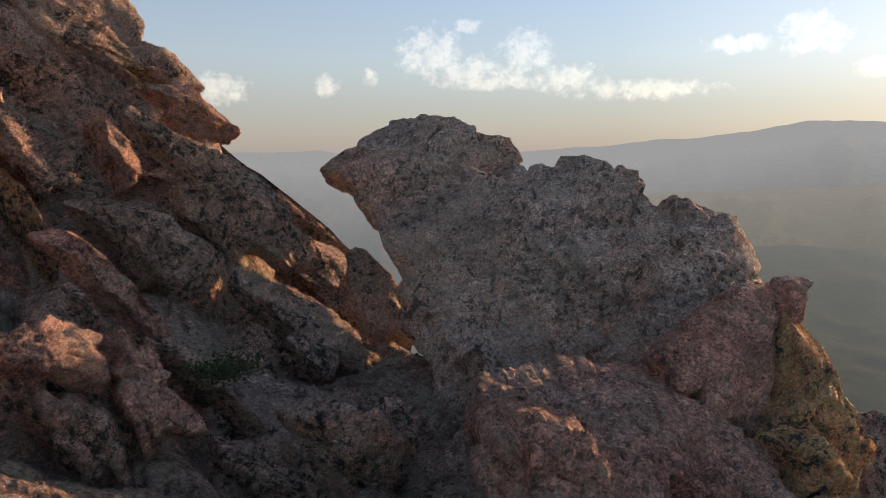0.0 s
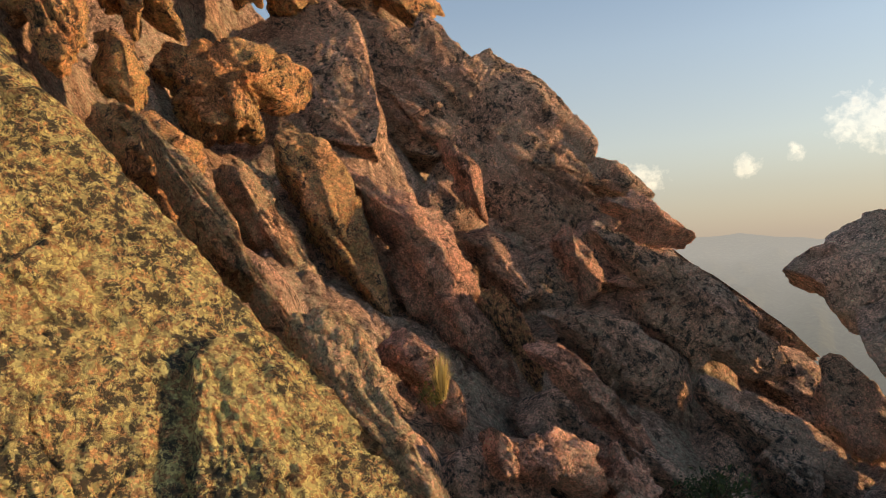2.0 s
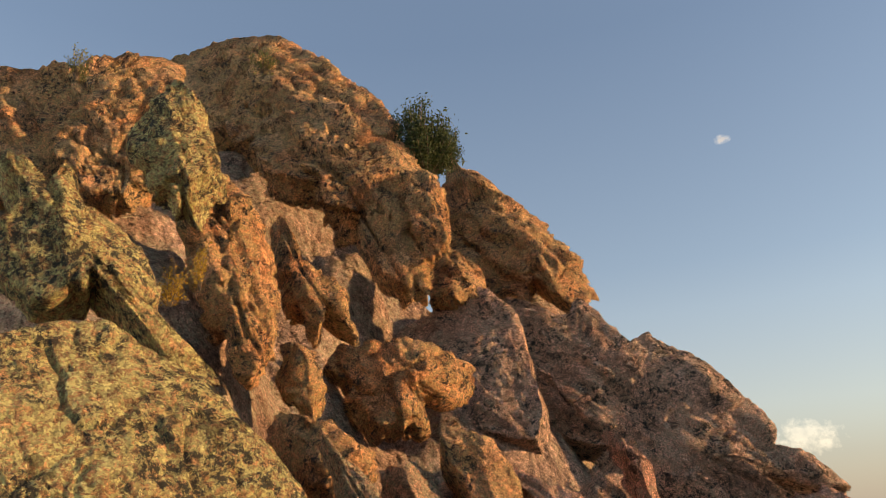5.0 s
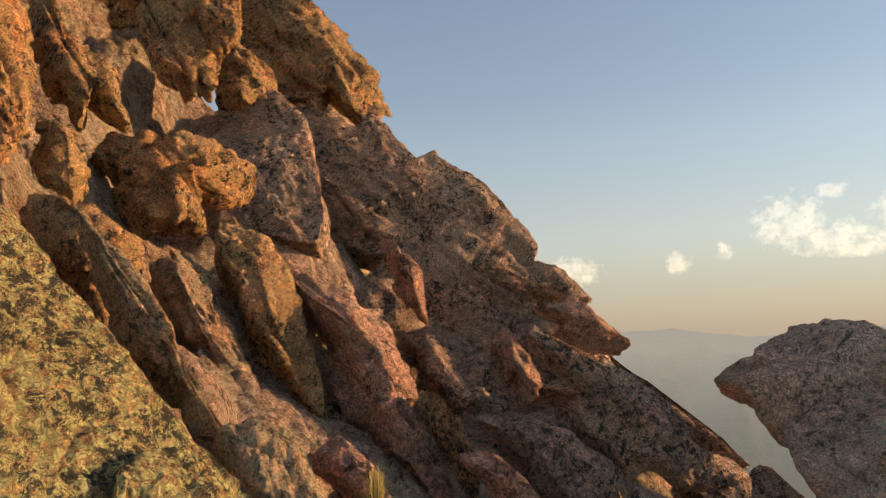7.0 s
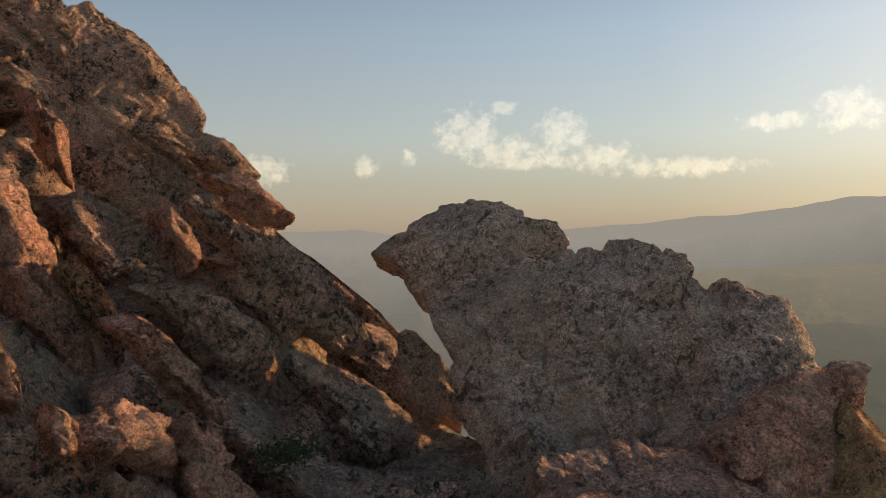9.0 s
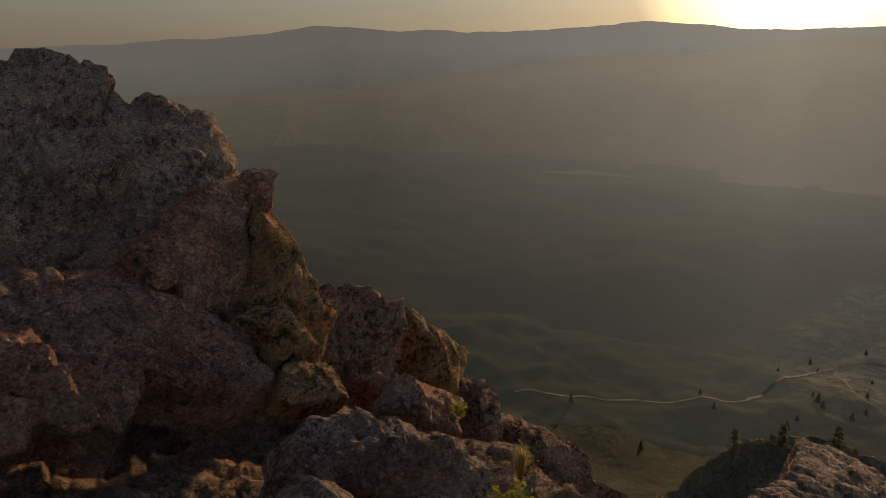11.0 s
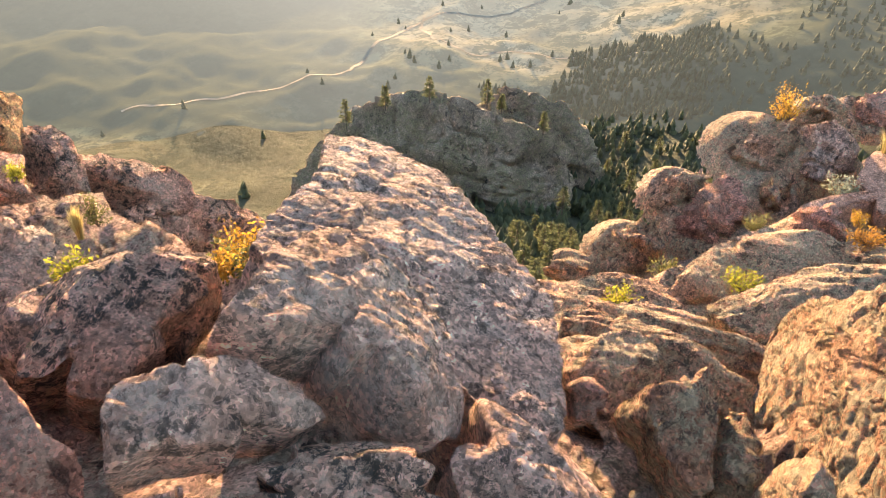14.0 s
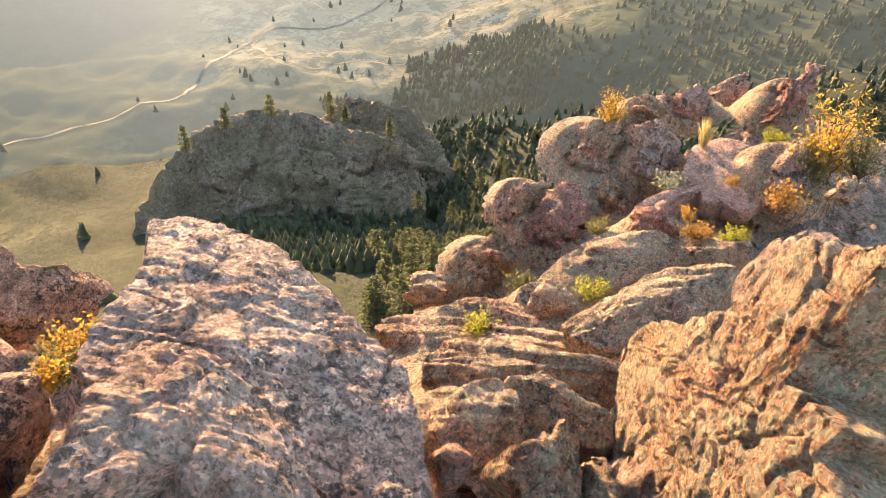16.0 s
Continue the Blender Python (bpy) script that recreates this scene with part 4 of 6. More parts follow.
rock('boulder', 'pale', (2.79, 0.77, -0.14), (0.322, -0.431, 0.843),
     (0.50, 0.58, 0.49, 0.43, 0.43, 0.44, 0.42, 0.45, 0.59, 0.34, 0.18, 0.22, 0.26, 0.18, 0.19, 0.41, 0.55, 0.58, 0.51, 0.42, 0.46, 0.45, 0.41, 0.40, 0.47, 0.45), 0.11, 0.3, 73, 'sloping pink granite slab with a rounded lip', layered=0.15, square=0.3, lumpy=0.3, grain=RIDGE_GRAIN)
rock('boulder', 'pale', (2.04, 0.86, 0.02), (-0.1, -0.42, 0.9),
     (0.24, 0.20, 0.22, 0.20, 0.21, 0.24, 0.17, 0.14, 0.13, 0.17, 0.19, 0.20, 0.18, 0.18, 0.18, 0.19, 0.23, 0.13, 0.13, 0.11, 0.11, 0.13, 0.11, 0.07, 0.10, 0.20), 0.14, 0.35, 74, 'rounded pink granite hump close by', layered=0.15, square=0.33, lumpy=0.3, grain=RIDGE_GRAIN, long=1.64, spin=-34)
rock('boulder', 'pale', (2.62, -0.01, -0.55), (-0.15, -0.3, 0.94),
     (0.28, 0.25, 0.25, 0.27, 0.29, 0.32, 0.31, 0.26, 0.26, 0.29, 0.37, 0.18, 0.15, 0.20, 0.22, 0.23, 0.23, 0.21, 0.23, 0.26, 0.25, 0.22, 0.22, 0.13, 0.17, 0.31), 0.12, 0.5, 75, 'rough pink granite block at the edge of a cleft', layered=0.15, lumpy=0.3, grain=RIDGE_GRAIN, long=1.33, spin=-72)
rock('boulder', 'grey', (2.09, 0.42, -0.24), (-0.3, -0.3, 0.9),
     (0.10, 0.09, 0.12, 0.15, 0.16, 0.23, 0.39, 0.28, 0.14, 0.13, 0.13, 0.07, 0.09, 0.14, 0.19, 0.21, 0.07, 0.06, 0.13, 0.12, 0.15, 0.10, 0.16, 0.20, 0.17, 0.14), 0.18, 0.4, 76, 'low grey pink granite hump underfoot', lumpy=0.3, grain=RIDGE_GRAIN, long=2.67, spin=-12)
rock('boulder', 'tan', (4.41, 0.05, -1.49), (-0.30, -0.20, 0.93),
     (0.26, 0.30, 0.32, 0.29, 0.25, 0.25, 0.30, 0.28, 0.29, 0.26, 0.27, 0.28, 0.27, 0.25, 0.28, 0.27), 0.17, 0.80, 77, 'tan granite block in the gully', lumpy=0.3, grain=RIDGE_GRAIN)
rock('boulder', 'tan', (4.83, -0.42, -1.69), (-0.30, -0.20, 0.93),
     (0.18, 0.18, 0.22, 0.14, 0.17, 0.22, 0.20, 0.21, 0.19, 0.18, 0.19, 0.24, 0.18, 0.16, 0.20, 0.21), 0.15, 0.80, 78, 'tan granite block in the gully', long=2.01, spin=-41, lumpy=0.3, grain=RIDGE_GRAIN)
rock('rock_slab', 'tan', (5.80, -0.03, -2.27), (-0.10, -0.10, 0.98),
     (0.27, 0.30, 0.27, 0.26, 0.26, 0.31, 0.32, 0.26, 0.25, 0.25, 0.26, 0.32, 0.29, 0.23, 0.20, 0.24, 0.32, 0.28), 0.16, 1.00, 79, 'weathered tan granite step in the gully', long=3.09, spin=-31, lumpy=0.3, grain=RIDGE_GRAIN)
rock('rock_slab', 'tan', (7.46, 0.42, -3.53), (-0.10, 0.00, 0.99),
     (0.28, 0.30, 0.38, 0.31, 0.27, 0.19, 0.39, 0.36, 0.32, 0.28, 0.27, 0.29, 0.37, 0.30, 0.27, 0.28, 0.33, 0.29), 0.18, 1.20, 80, 'weathered tan granite step in the gully', long=4.49, spin=6, lumpy=0.3, grain=RIDGE_GRAIN)
rock('rock_slab', 'tan', (7.40, -1.07, -2.62), (-0.10, 0.15, 0.97),
     (0.34, 0.33, 0.35, 0.34, 0.32, 0.34, 0.38, 0.37, 0.38, 0.34, 0.34, 0.40, 0.40, 0.38, 0.32, 0.32, 0.43, 0.36), 0.20, 1.20, 81, 'sloping tan granite slab beside the gully', long=2.52, spin=-84, lumpy=0.3, grain=RIDGE_GRAIN)
rock('boulder', 'tan', (9.75, -0.78, -3.84), (-0.20, 0.05, 0.96),
     (0.40, 0.38, 0.41, 0.48, 0.52, 0.42, 0.40, 0.40, 0.41, 0.49, 0.48, 0.38, 0.33, 0.36, 0.51, 0.48), 0.22, 1.20, 82, 'rounded tan granite outcrop with shrubs', long=1.99, spin=53, lumpy=0.3, grain=RIDGE_GRAIN)
rock('boulder', 'tan', (8.43, -0.04, -3.58), (-0.30, -0.10, 0.94),
     (0.23, 0.20, 0.22, 0.21, 0.19, 0.20, 0.22, 0.20, 0.22, 0.19, 0.20, 0.25, 0.20, 0.19), 0.25, 0.70, 83, 'small tan granite boulder', long=1.42, spin=42, lumpy=0.3, grain=RIDGE_GRAIN)
rock('boulder', 'tan', (3.61, -0.45, -0.96), (-0.45, -0.1, 0.88),
     (0.15, 0.18, 0.19, 0.20, 0.13, 0.14, 0.16, 0.17, 0.16, 0.27, 0.22, 0.23, 0.14, 0.16, 0.14, 0.15, 0.16, 0.22, 0.32, 0.15, 0.12, 0.13, 0.12, 0.11, 0.11, 0.14), 0.20, 0.9, 84, 'wedge of tan granite in the cleft', lumpy=0.3, grain=RIDGE_GRAIN, long=1.67, spin=-86)
rock('boulder', 'tan', (3.09, -0.95, -0.64), (-0.45, -0.1, 0.88),
     (0.14, 0.14, 0.14, 0.11, 0.07, 0.07, 0.08, 0.07, 0.07, 0.07, 0.08, 0.12, 0.11, 0.11, 0.07, 0.05, 0.07, 0.22, 0.23, 0.16, 0.15, 0.16, 0.13, 0.11, 0.11, 0.10), 0.16, 0.8, 85, 'upright tan granite block in the cleft', lumpy=0.3, grain=RIDGE_GRAIN, long=1.50, spin=78)
rock('boulder', 'pink', (3.72, 0.04, -1.10), (-0.40, -0.30, 0.86),
     (0.08, 0.08, 0.09, 0.07, 0.07, 0.09, 0.08, 0.07, 0.08, 0.08, 0.08, 0.09, 0.08, 0.09), 0.12, 0.40, 86, 'small pink granite stone by a dark hole', long=1.34, spin=86, lumpy=0.3, grain=RIDGE_GRAIN)
rock('boulder', 'tan', (3.68, -0.74, -1.14), (-0.50, -0.10, 0.85),
     (0.10, 0.12, 0.11, 0.11, 0.11, 0.11, 0.11, 0.11, 0.12, 0.11, 0.11, 0.11, 0.13, 0.11), 0.20, 0.70, 87, 'tan granite chunk in the cleft', long=2.55, spin=-86, lumpy=0.3, grain=RIDGE_GRAIN)
rock('rock_slab', 'face', (4.03, -1.26, -0.65), (-0.136, 0.952, 0.274),
     (0.49, 0.36, 0.28, 0.39, 0.91, 0.80, 0.81, 0.60, 0.52, 0.54, 0.63, 0.93, 1.39, 1.18, 0.99, 0.98, 0.86, 0.65, 0.60, 0.57, 0.68, 0.70, 0.85, 0.66, 0.63, 0.44), 0.15, 1.2, 88, 'big sunlit tan granite face with green grey lichen', layered=0.12, square=0.4, lumpy=0.4, grain=RIDGE_GRAIN, long=1.78, spin=42)
rock('boulder', 'tan', (14.29, -0.16, -4.58), (-0.6, -0.25, 0.75),
     (0.38, 0.51, 0.52, 0.46, 0.52, 0.47, 0.49, 0.56, 0.57, 0.46, 0.39, 0.42, 0.44, 0.41, 0.45, 0.44, 0.39, 0.50, 0.45, 0.46, 0.56, 0.55, 0.42, 0.38, 0.39, 0.40), 0.35, 0.8, 89, 'rounded tan granite boulder below an orange bush', layered=1.0, rough=1.9, square=0.28, grain=RIDGE_GRAIN, under=ledges, long=1.39, spin=39)
rock('boulder', 'tan', (15.31, -1.02, -4.10), (-0.6, -0.25, 0.75),
     (0.32, 0.46, 0.39, 0.31, 0.23, 0.18, 0.19, 0.18, 0.21, 0.26, 0.24, 0.18, 0.16, 0.17, 0.21, 0.27, 0.24, 0.20, 0.15, 0.13, 0.15, 0.25, 0.29, 0.21, 0.19, 0.22), 0.30, 0.4, 90, 'round granite boulder balanced on another', layered=1.0, rough=1.9, square=0.28, grain=RIDGE_GRAIN, under=ledges, long=1.35, spin=14)
rock('boulder', 'pale', (13.95, -1.18, -4.26), (-0.6, -0.25, 0.75),
     (0.37, 0.37, 0.36, 0.42, 0.43, 0.27, 0.29, 0.33, 0.33, 0.31, 0.31, 0.35, 0.35, 0.38, 0.33, 0.34, 0.30, 0.31, 0.38, 0.44, 0.43, 0.42, 0.46, 0.38, 0.34, 0.30), 0.35, 0.8, 91, 'pale pink upright granite boulder', layered=1.0, rough=1.9, square=0.28, grain=RIDGE_GRAIN, under=ledges, long=1.35, spin=64)
rock('boulder', 'pink', (16.65, -1.83, -4.45), (-0.6, -0.25, 0.75),
     (0.36, 0.41, 0.25, 0.30, 0.32, 0.34, 0.38, 0.23, 0.17, 0.24, 0.25, 0.26, 0.23, 0.21, 0.24, 0.24, 0.21, 0.22, 0.33, 0.37, 0.31, 0.30, 0.27, 0.32, 0.37, 0.35), 0.35, 0.8, 92, 'blocky pink granite boulder', layered=1.0, rough=1.9, square=0.28, grain=RIDGE_GRAIN, under=ledges, long=1.53, spin=43)
rock('boulder', 'pink', (15.70, -3.52, -3.68), (-0.6, -0.25, 0.75),
     (0.32, 0.25, 0.19, 0.18, 0.10, 0.14, 0.16, 0.12, 0.14, 0.12, 0.19, 0.16, 0.16, 0.18, 0.18, 0.12, 0.14, 0.16, 0.21, 0.28, 0.22, 0.19, 0.27, 0.14, 0.16, 0.25), 0.35, 0.8, 93, 'leaning brown granite outcrop beside bushes', layered=1.0, rough=1.9, square=0.28, grain=RIDGE_GRAIN, under=ledges, long=4.00, spin=40)
rock('boulder', 'pink', (12.40, 0.24, -4.98), (-0.6, -0.25, 0.75),
     (0.45, 0.44, 0.45, 0.40, 0.46, 0.39, 0.34, 0.37, 0.31, 0.35, 0.48, 0.47, 0.37, 0.39, 0.41, 0.40, 0.42, 0.38, 0.36, 0.37, 0.32, 0.38, 0.38, 0.34, 0.38, 0.38), 0.35, 0.8, 94, 'knobbly pink granite outcrop', layered=1.0, rough=1.9, square=0.28, grain=RIDGE_GRAIN, under=ledges, long=1.59, spin=48)
rock('boulder', 'tan', (12.80, 0.88, -4.92), (-0.6, -0.25, 0.75),
     (0.21, 0.23, 0.23, 0.22, 0.21, 0.20, 0.20, 0.27, 0.25, 0.21, 0.14, 0.21, 0.26, 0.21, 0.18, 0.17, 0.14, 0.17, 0.21, 0.25, 0.18, 0.22, 0.22, 0.15, 0.17, 0.26), 0.35, 0.8, 95, 'knobbly tan granite outcrop', layered=1.0, rough=1.9, square=0.28, grain=RIDGE_GRAIN, under=ledges, long=2.38, spin=36)
rock('boulder', 'tan', (11.12, 1.17, -5.19), (-0.6, -0.25, 0.75),
     (0.30, 0.31, 0.25, 0.35, 0.41, 0.35, 0.24, 0.32, 0.37, 0.31, 0.24, 0.25, 0.32, 0.31, 0.33, 0.24, 0.22, 0.25, 0.26, 0.29, 0.24, 0.19, 0.35, 0.34, 0.35, 0.26), 0.35, 0.8, 96, 'knobbly tan granite outcrop at the drop', layered=1.0, rough=1.9, square=0.28, grain=RIDGE_GRAIN, under=ledges, long=1.81, spin=48)
rock('boulder', 'tan', (13.21, -0.55, -4.79), (-0.6, -0.25, 0.75),
     (0.26, 0.25, 0.24, 0.19, 0.16, 0.26, 0.27, 0.28, 0.18, 0.13, 0.14, 0.13, 0.14, 0.21, 0.20, 0.21, 0.16, 0.14, 0.27, 0.26, 0.27, 0.22, 0.15, 0.18, 0.35, 0.34), 0.35, 0.8, 97, 'small tan granite boulder', layered=1.0, rough=1.9, square=0.28, grain=RIDGE_GRAIN, under=ledges, long=1.67, spin=56)
rock('boulder', 'tan', (10.48, 1.95, -5.45), (-0.6, -0.25, 0.75),
     (0.20, 0.20, 0.26, 0.26, 0.24, 0.26, 0.24, 0.18, 0.18, 0.25, 0.19, 0.16, 0.22, 0.22, 0.15, 0.13, 0.18, 0.18, 0.14, 0.13, 0.14, 0.13, 0.19, 0.24, 0.21, 0.19), 0.35, 0.8, 98, 'small tan granite boulder at the drop', layered=1.0, rough=1.9, square=0.28, grain=RIDGE_GRAIN, under=ledges, long=1.63, spin=8)
rock('boulder', 'pink', (10.94, -1.27, -3.89), (-0.60, -0.25, 0.75),
     (0.20, 0.20, 0.26, 0.22, 0.19, 0.20, 0.23, 0.23, 0.22, 0.19, 0.20, 0.26, 0.22, 0.23), 0.20, 0.50, 99, 'small pinkish granite boulder by the trail', layered=1.0, rough=1.9, square=0.28, long=1.65, spin=22, grain=RIDGE_GRAIN, under=ledges)
rock('boulder', 'grey', (12.99, -3.33, -3.81), (-0.60, -0.25, 0.75),
     (0.32, 0.33, 0.30, 0.28, 0.32, 0.32, 0.32, 0.29, 0.31, 0.29, 0.35, 0.30, 0.28, 0.32), 0.35, 0.80, 100, 'grey brown granite bank beside the trail', layered=1.0, rough=1.9, square=0.28, long=2.36, spin=51, grain=RIDGE_GRAIN, under=ledges)
rock('boulder', 'tan', (8.16, -2.69, -1.57), (-0.60, -0.25, 0.75),
     (0.06, 0.07, 0.10, 0.07, 0.06, 0.07, 0.08, 0.07, 0.08, 0.07, 0.06, 0.07, 0.09, 0.07), 0.15, 0.30, 101, 'small tan granite stone on the slab', layered=1.0, rough=1.9, square=0.28, long=2.32, spin=17, grain=RIDGE_GRAIN, under=ledges)
rock('boulder', 'grey', (25.59, -3.78, -7.57), (-0.60, -0.25, 0.75),
     (0.34, 0.42, 0.36, 0.37, 0.35, 0.37, 0.39, 0.33, 0.35, 0.41, 0.34, 0.35, 0.43, 0.34), 0.60, 1.20, 102, 'pale granite outcrop among the pines', layered=1.0, rough=1.9, square=0.28, long=1.92, spin=24, grain=RIDGE_GRAIN, under=ledges)
rock('boulder', 'tan', (10.09, -1.97, -3.75), (-0.50, -0.20, 0.84),
     (0.27, 0.32, 0.24, 0.23, 0.25, 0.32, 0.26, 0.22, 0.22, 0.29, 0.28, 0.23, 0.24, 0.26), 0.30, 1.00, 103, 'low tan granite shoulder by the trail', long=1.72, spin=4, grain=RIDGE_GRAIN, under=ledges)
rock('trail', 'gravel', (12.95, -2.14, -4.16), (-0.12, 0.0, 0.99),
     (0.69, 0.77, 0.80, 0.94, 1.04, 0.96, 0.65, 0.53, 0.43, 0.28, 0.25, 0.80, 0.91, 0.31, 0.19, 0.25, 0.38, 0.43, 0.46, 0.86, 0.82, 0.70, 0.60, 0.66, 0.63, 0.63), 0.03, 0.4, 104, 'worn pink gravel trail between granite outcrops', layered=0.0, rough=0.8, lumpy=0.2, grain=RIDGE_GRAIN, long=1.92, spin=51)
rock('granite_dome', 'far', (191.36, 101.60, -138.74), (-0.80, -0.30, 0.50),
     (43.82, 54.04, 52.45, 46.40, 42.62, 41.29, 40.13, 40.84, 41.30, 40.83, 41.48, 45.39, 52.81, 50.17, 44.88, 43.81, 40.87, 41.09, 44.97, 43.68, 43.93, 41.85), 14.00, 40.00, 105, 'bare grey granite dome rising from the wooded valley', layered=0.9, square=0.5, scale=22.0)
rock('granite_dome', 'far', (244.87, 79.56, -136.54), (-0.80, -0.30, 0.50),
     (21.87, 19.02, 19.29, 19.84, 19.78, 18.94, 19.30, 19.27, 18.93, 20.89, 18.44, 17.46, 19.37, 21.57, 18.37, 18.45), 12.00, 40.00, 106, 'smaller grey granite dome among pines', layered=0.9, square=0.5, scale=22.0, long=1.41, spin=-49)
hollow((-9.95, 10.48, 5.78), 1.6)
hollow((-9.57, 9.28, 4.94), 1.2)
hollow((-9.98, 4.58, 6.65), 1.2)
hollow((-10.38, 7.45, 7.22), 1.0)
hollow((-6.06, 3.25, 0.35), 1.6)
hollow((-5.46, 3.71, 0.27), 1.2)
bedrock("grey", (0.6, -0.6, 0.5), (slope,), (-6.7, 0.5, 4.0, 14), 0.045, 0.46, "broken grey pink granite between the ribs", slope)
bedrock("tan", (-0.10, -0.15, 0.98), (None,), (4.2, 11, -1.0, 0.75), 0.03, 0.10, "weathered knobbly tan granite floor of the gully", None, 0.6, RIDGE_GRAIN)
bedrock("tan", (-0.5, -0.2, 0.84), (ledges,), (9.5, 17, -4.5, 2.5), 0.05, 0.12, "knobbly granite between the boulders", ledges, 0.6, RIDGE_GRAIN)

# ---- ground: one sheet from underfoot to the horizon ----
def spread(a, pairs):
    return np.interp(a, [p[0] for p in pairs], [p[1] for p in pairs])


def valley_foot(az):
    """How far off the far side of the valley begins to climb."""
    return np.interp(az, (-40, 30, 48, 56, 60, 66, 80, 130), (335, 335, 345, 405, 475, 600, 700, 700))


def far_height(x, y):
    """Height of the land away from the ridge: a deep valley to the right, a wide basin ahead, hills round them."""
    rr = np.hypot(x, y)
    az = np.degrees(np.arctan2(x, y))
    lr = np.log(np.maximum(rr, 1.0))
    def prof(rows):
        return np.interp(lr, [math.log(a) for a, _ in rows], [b for _, b in rows])
    right = prof(((1, -3), (5, -4.5), (10, -10), (16, -15), (40, -34), (120, -88), (220, -136), (330, -152), (480, -164), (700, -172), (860, -190), (1000, -240), (1500, -330), (4800, -350)))
    ahead = prof(((1, -3), (8, -5), (16, -14), (60, -60), (400, -230), (4800, -260)))
    behind = prof(((1, -1), (8, 0), (30, 2), (200, -10), (800, -120), (4800, -150)))
    w = np.clip((az - 4) / 18, 0, 1)
    w = w * w * (3 - 2 * w)
    h = ahead * (1 - w) + right * w
    b = np.clip((np.abs(az - 40) - 75) / 30, 0, 1)
    h = h * (1 - b) + behind * b
    p = np.stack((x, y, x * 0), 1)
    amp = np.clip((rr - 25) / 120, 0, 1)
    h = h + amp * (18 * fbm(p / 150 + 4, 5, 60) + np.clip((rr - 170) / 200, 0, 1) * (14 * (fbm(p / 150 + 9, 4, 62, ridged=True) - 0.4) + 2.5 * (fbm(p / 55 + 2, 3, 64, ridged=True) - 0.4)))
    # the far side of the valley climbs to the ridge
    climb = -166 + 0.075 * (rr - valley_foot(az)) + 13 * np.clip((rr - valley_foot(az)) / 200, 0, 1) * fbm(p / 130 + 3, 4, 66)
    h += np.clip((az - 6) / 12, 0, 1) * np.maximum(climb - h, 0) * (rr > 200)
    # spur with the meadow, and gullies of the far side
    h += 26 * np.exp(-(((az - 66) / 16) ** 2)) * np.exp(-(((rr - 640) / 260) ** 2)) * (0.6 + 0.4 * fbm(p / 120, 3, 63))
    # slope of pines towards the right
    h += np.clip((az - 78) / 40, 0, 1) * np.clip((rr - 30) / 300, 0, 1) * 70 * b.clip(0, 1)
    h += np.clip((az - 76) / 30, 0, 1) * np.clip((rr - 60) / 400, 0, 1) * 55
    return h


def soft(v, lo, hi, edge):
    return np.clip((v - lo) / edge, 0, 1) * np.clip((hi - v) / edge, 0, 1)


def cover(x, y):
    """Shares of dry meadow and of dark pine wood on the valley's land."""
    rr, az = np.hypot(x, y), np.degrees(np.arctan2(x, y))
    p = np.stack((x, y, x * 0), 1)
    az = az + 4 * value_noise(p / 70, 31)
    rr = rr + 35 * value_noise(p / 60, 33)
    dry = soft(az, 57, 95, 6) * soft(rr, 375, 640, 45)
    dry = np.maximum(dry, 0.7 * soft(az, 45, 60, 5) * soft(rr, 395, 540, 60))
    dry = np.maximum(dry, 0.75 * soft(az, 30, 50, 5) * soft(rr, 265, 345, 25))
    n = fbm(p / 75 + 5, 5, 12)
    climb = np.clip((rr - valley_foot(az)) / 50, 0, 1)
    dry = dry * (1 - climb)
    wood = np.clip((n + 0.19 + 0.16 * soft(az, -10, 58, 8) - 0.75 * dry + 0.6 * soft(az, 64, 140, 22) * np.clip((440 - rr) / 140, 0, 1)) * 5, 0, 1)
    return np.clip(dry + 0.35 * n * (1 - climb), 0, 1), np.maximum(wood, climb)


def add_cover(me, x, y):
    dry, wood = cover(x, y)
    for key, value in (("dry", dry), ("wood", wood)):
        me.attributes.new(key, "FLOAT", "POINT").data.foreach_set("value", value.astype(np.float32))


def dome(x, y, cx, cy, rx, ry, turn, height):
    c, s = math.cos(turn), math.sin(turn)
    u, v = ((x - cx) * c + (y - cy) * s) / rx, (-(x - cx) * s + (y - cy) * c) / ry
    return height * np.clip(1 - (u * u + v * v), 0, 1) ** 0.45


def near_height(x, y):
    """Bedrock that carries the rocks: a smooth surface a little under their middles."""
    top, total = np.zeros(len(x)), np.zeros(len(x))
    for at, size in MASS:
        w = size ** 1.2 / ((x - at[0]) ** 2 + (y - at[1]) ** 2 + 0.25) ** 2
        top += w * (at[2] - 0.2 - 0.1 * size)
        total += w
    return top / total


rings = np.concatenate(([0.001, 0.3], np.geomspace(0.8, 24, 210), np.geomspace(25, 4800, 150)))
turns = np.radians(np.concatenate((np.arange(-72, 112, 0.24), np.arange(112, 288, 2.0))))
rr, tt = np.meshgrid(rings, turns, indexing="ij")
gx, gy = (rr * np.sin(tt)).ravel(), (rr * np.cos(tt)).ravel()
far = far_height(gx, gy)
near = near_height(gx, gy)
dist = np.hypot(gx, gy)
az = np.degrees(np.arctan2(gx, gy))
lim = np.interp(az, (-180, -60, -20, -8, 0, 20, 30, 37, 41, 46, 60, 72, 80, 88, 96, 104, 140, 180), (14, 20, 16, 10.5, 9, 8, 10, 12, 10, 6.5, 4.8, 6, 9, 13, 15, 17, 14, 14))
blend = np.clip((dist - lim) / (0.25 * lim), 0, 1)
blend = blend * blend * (3 - 2 * blend)
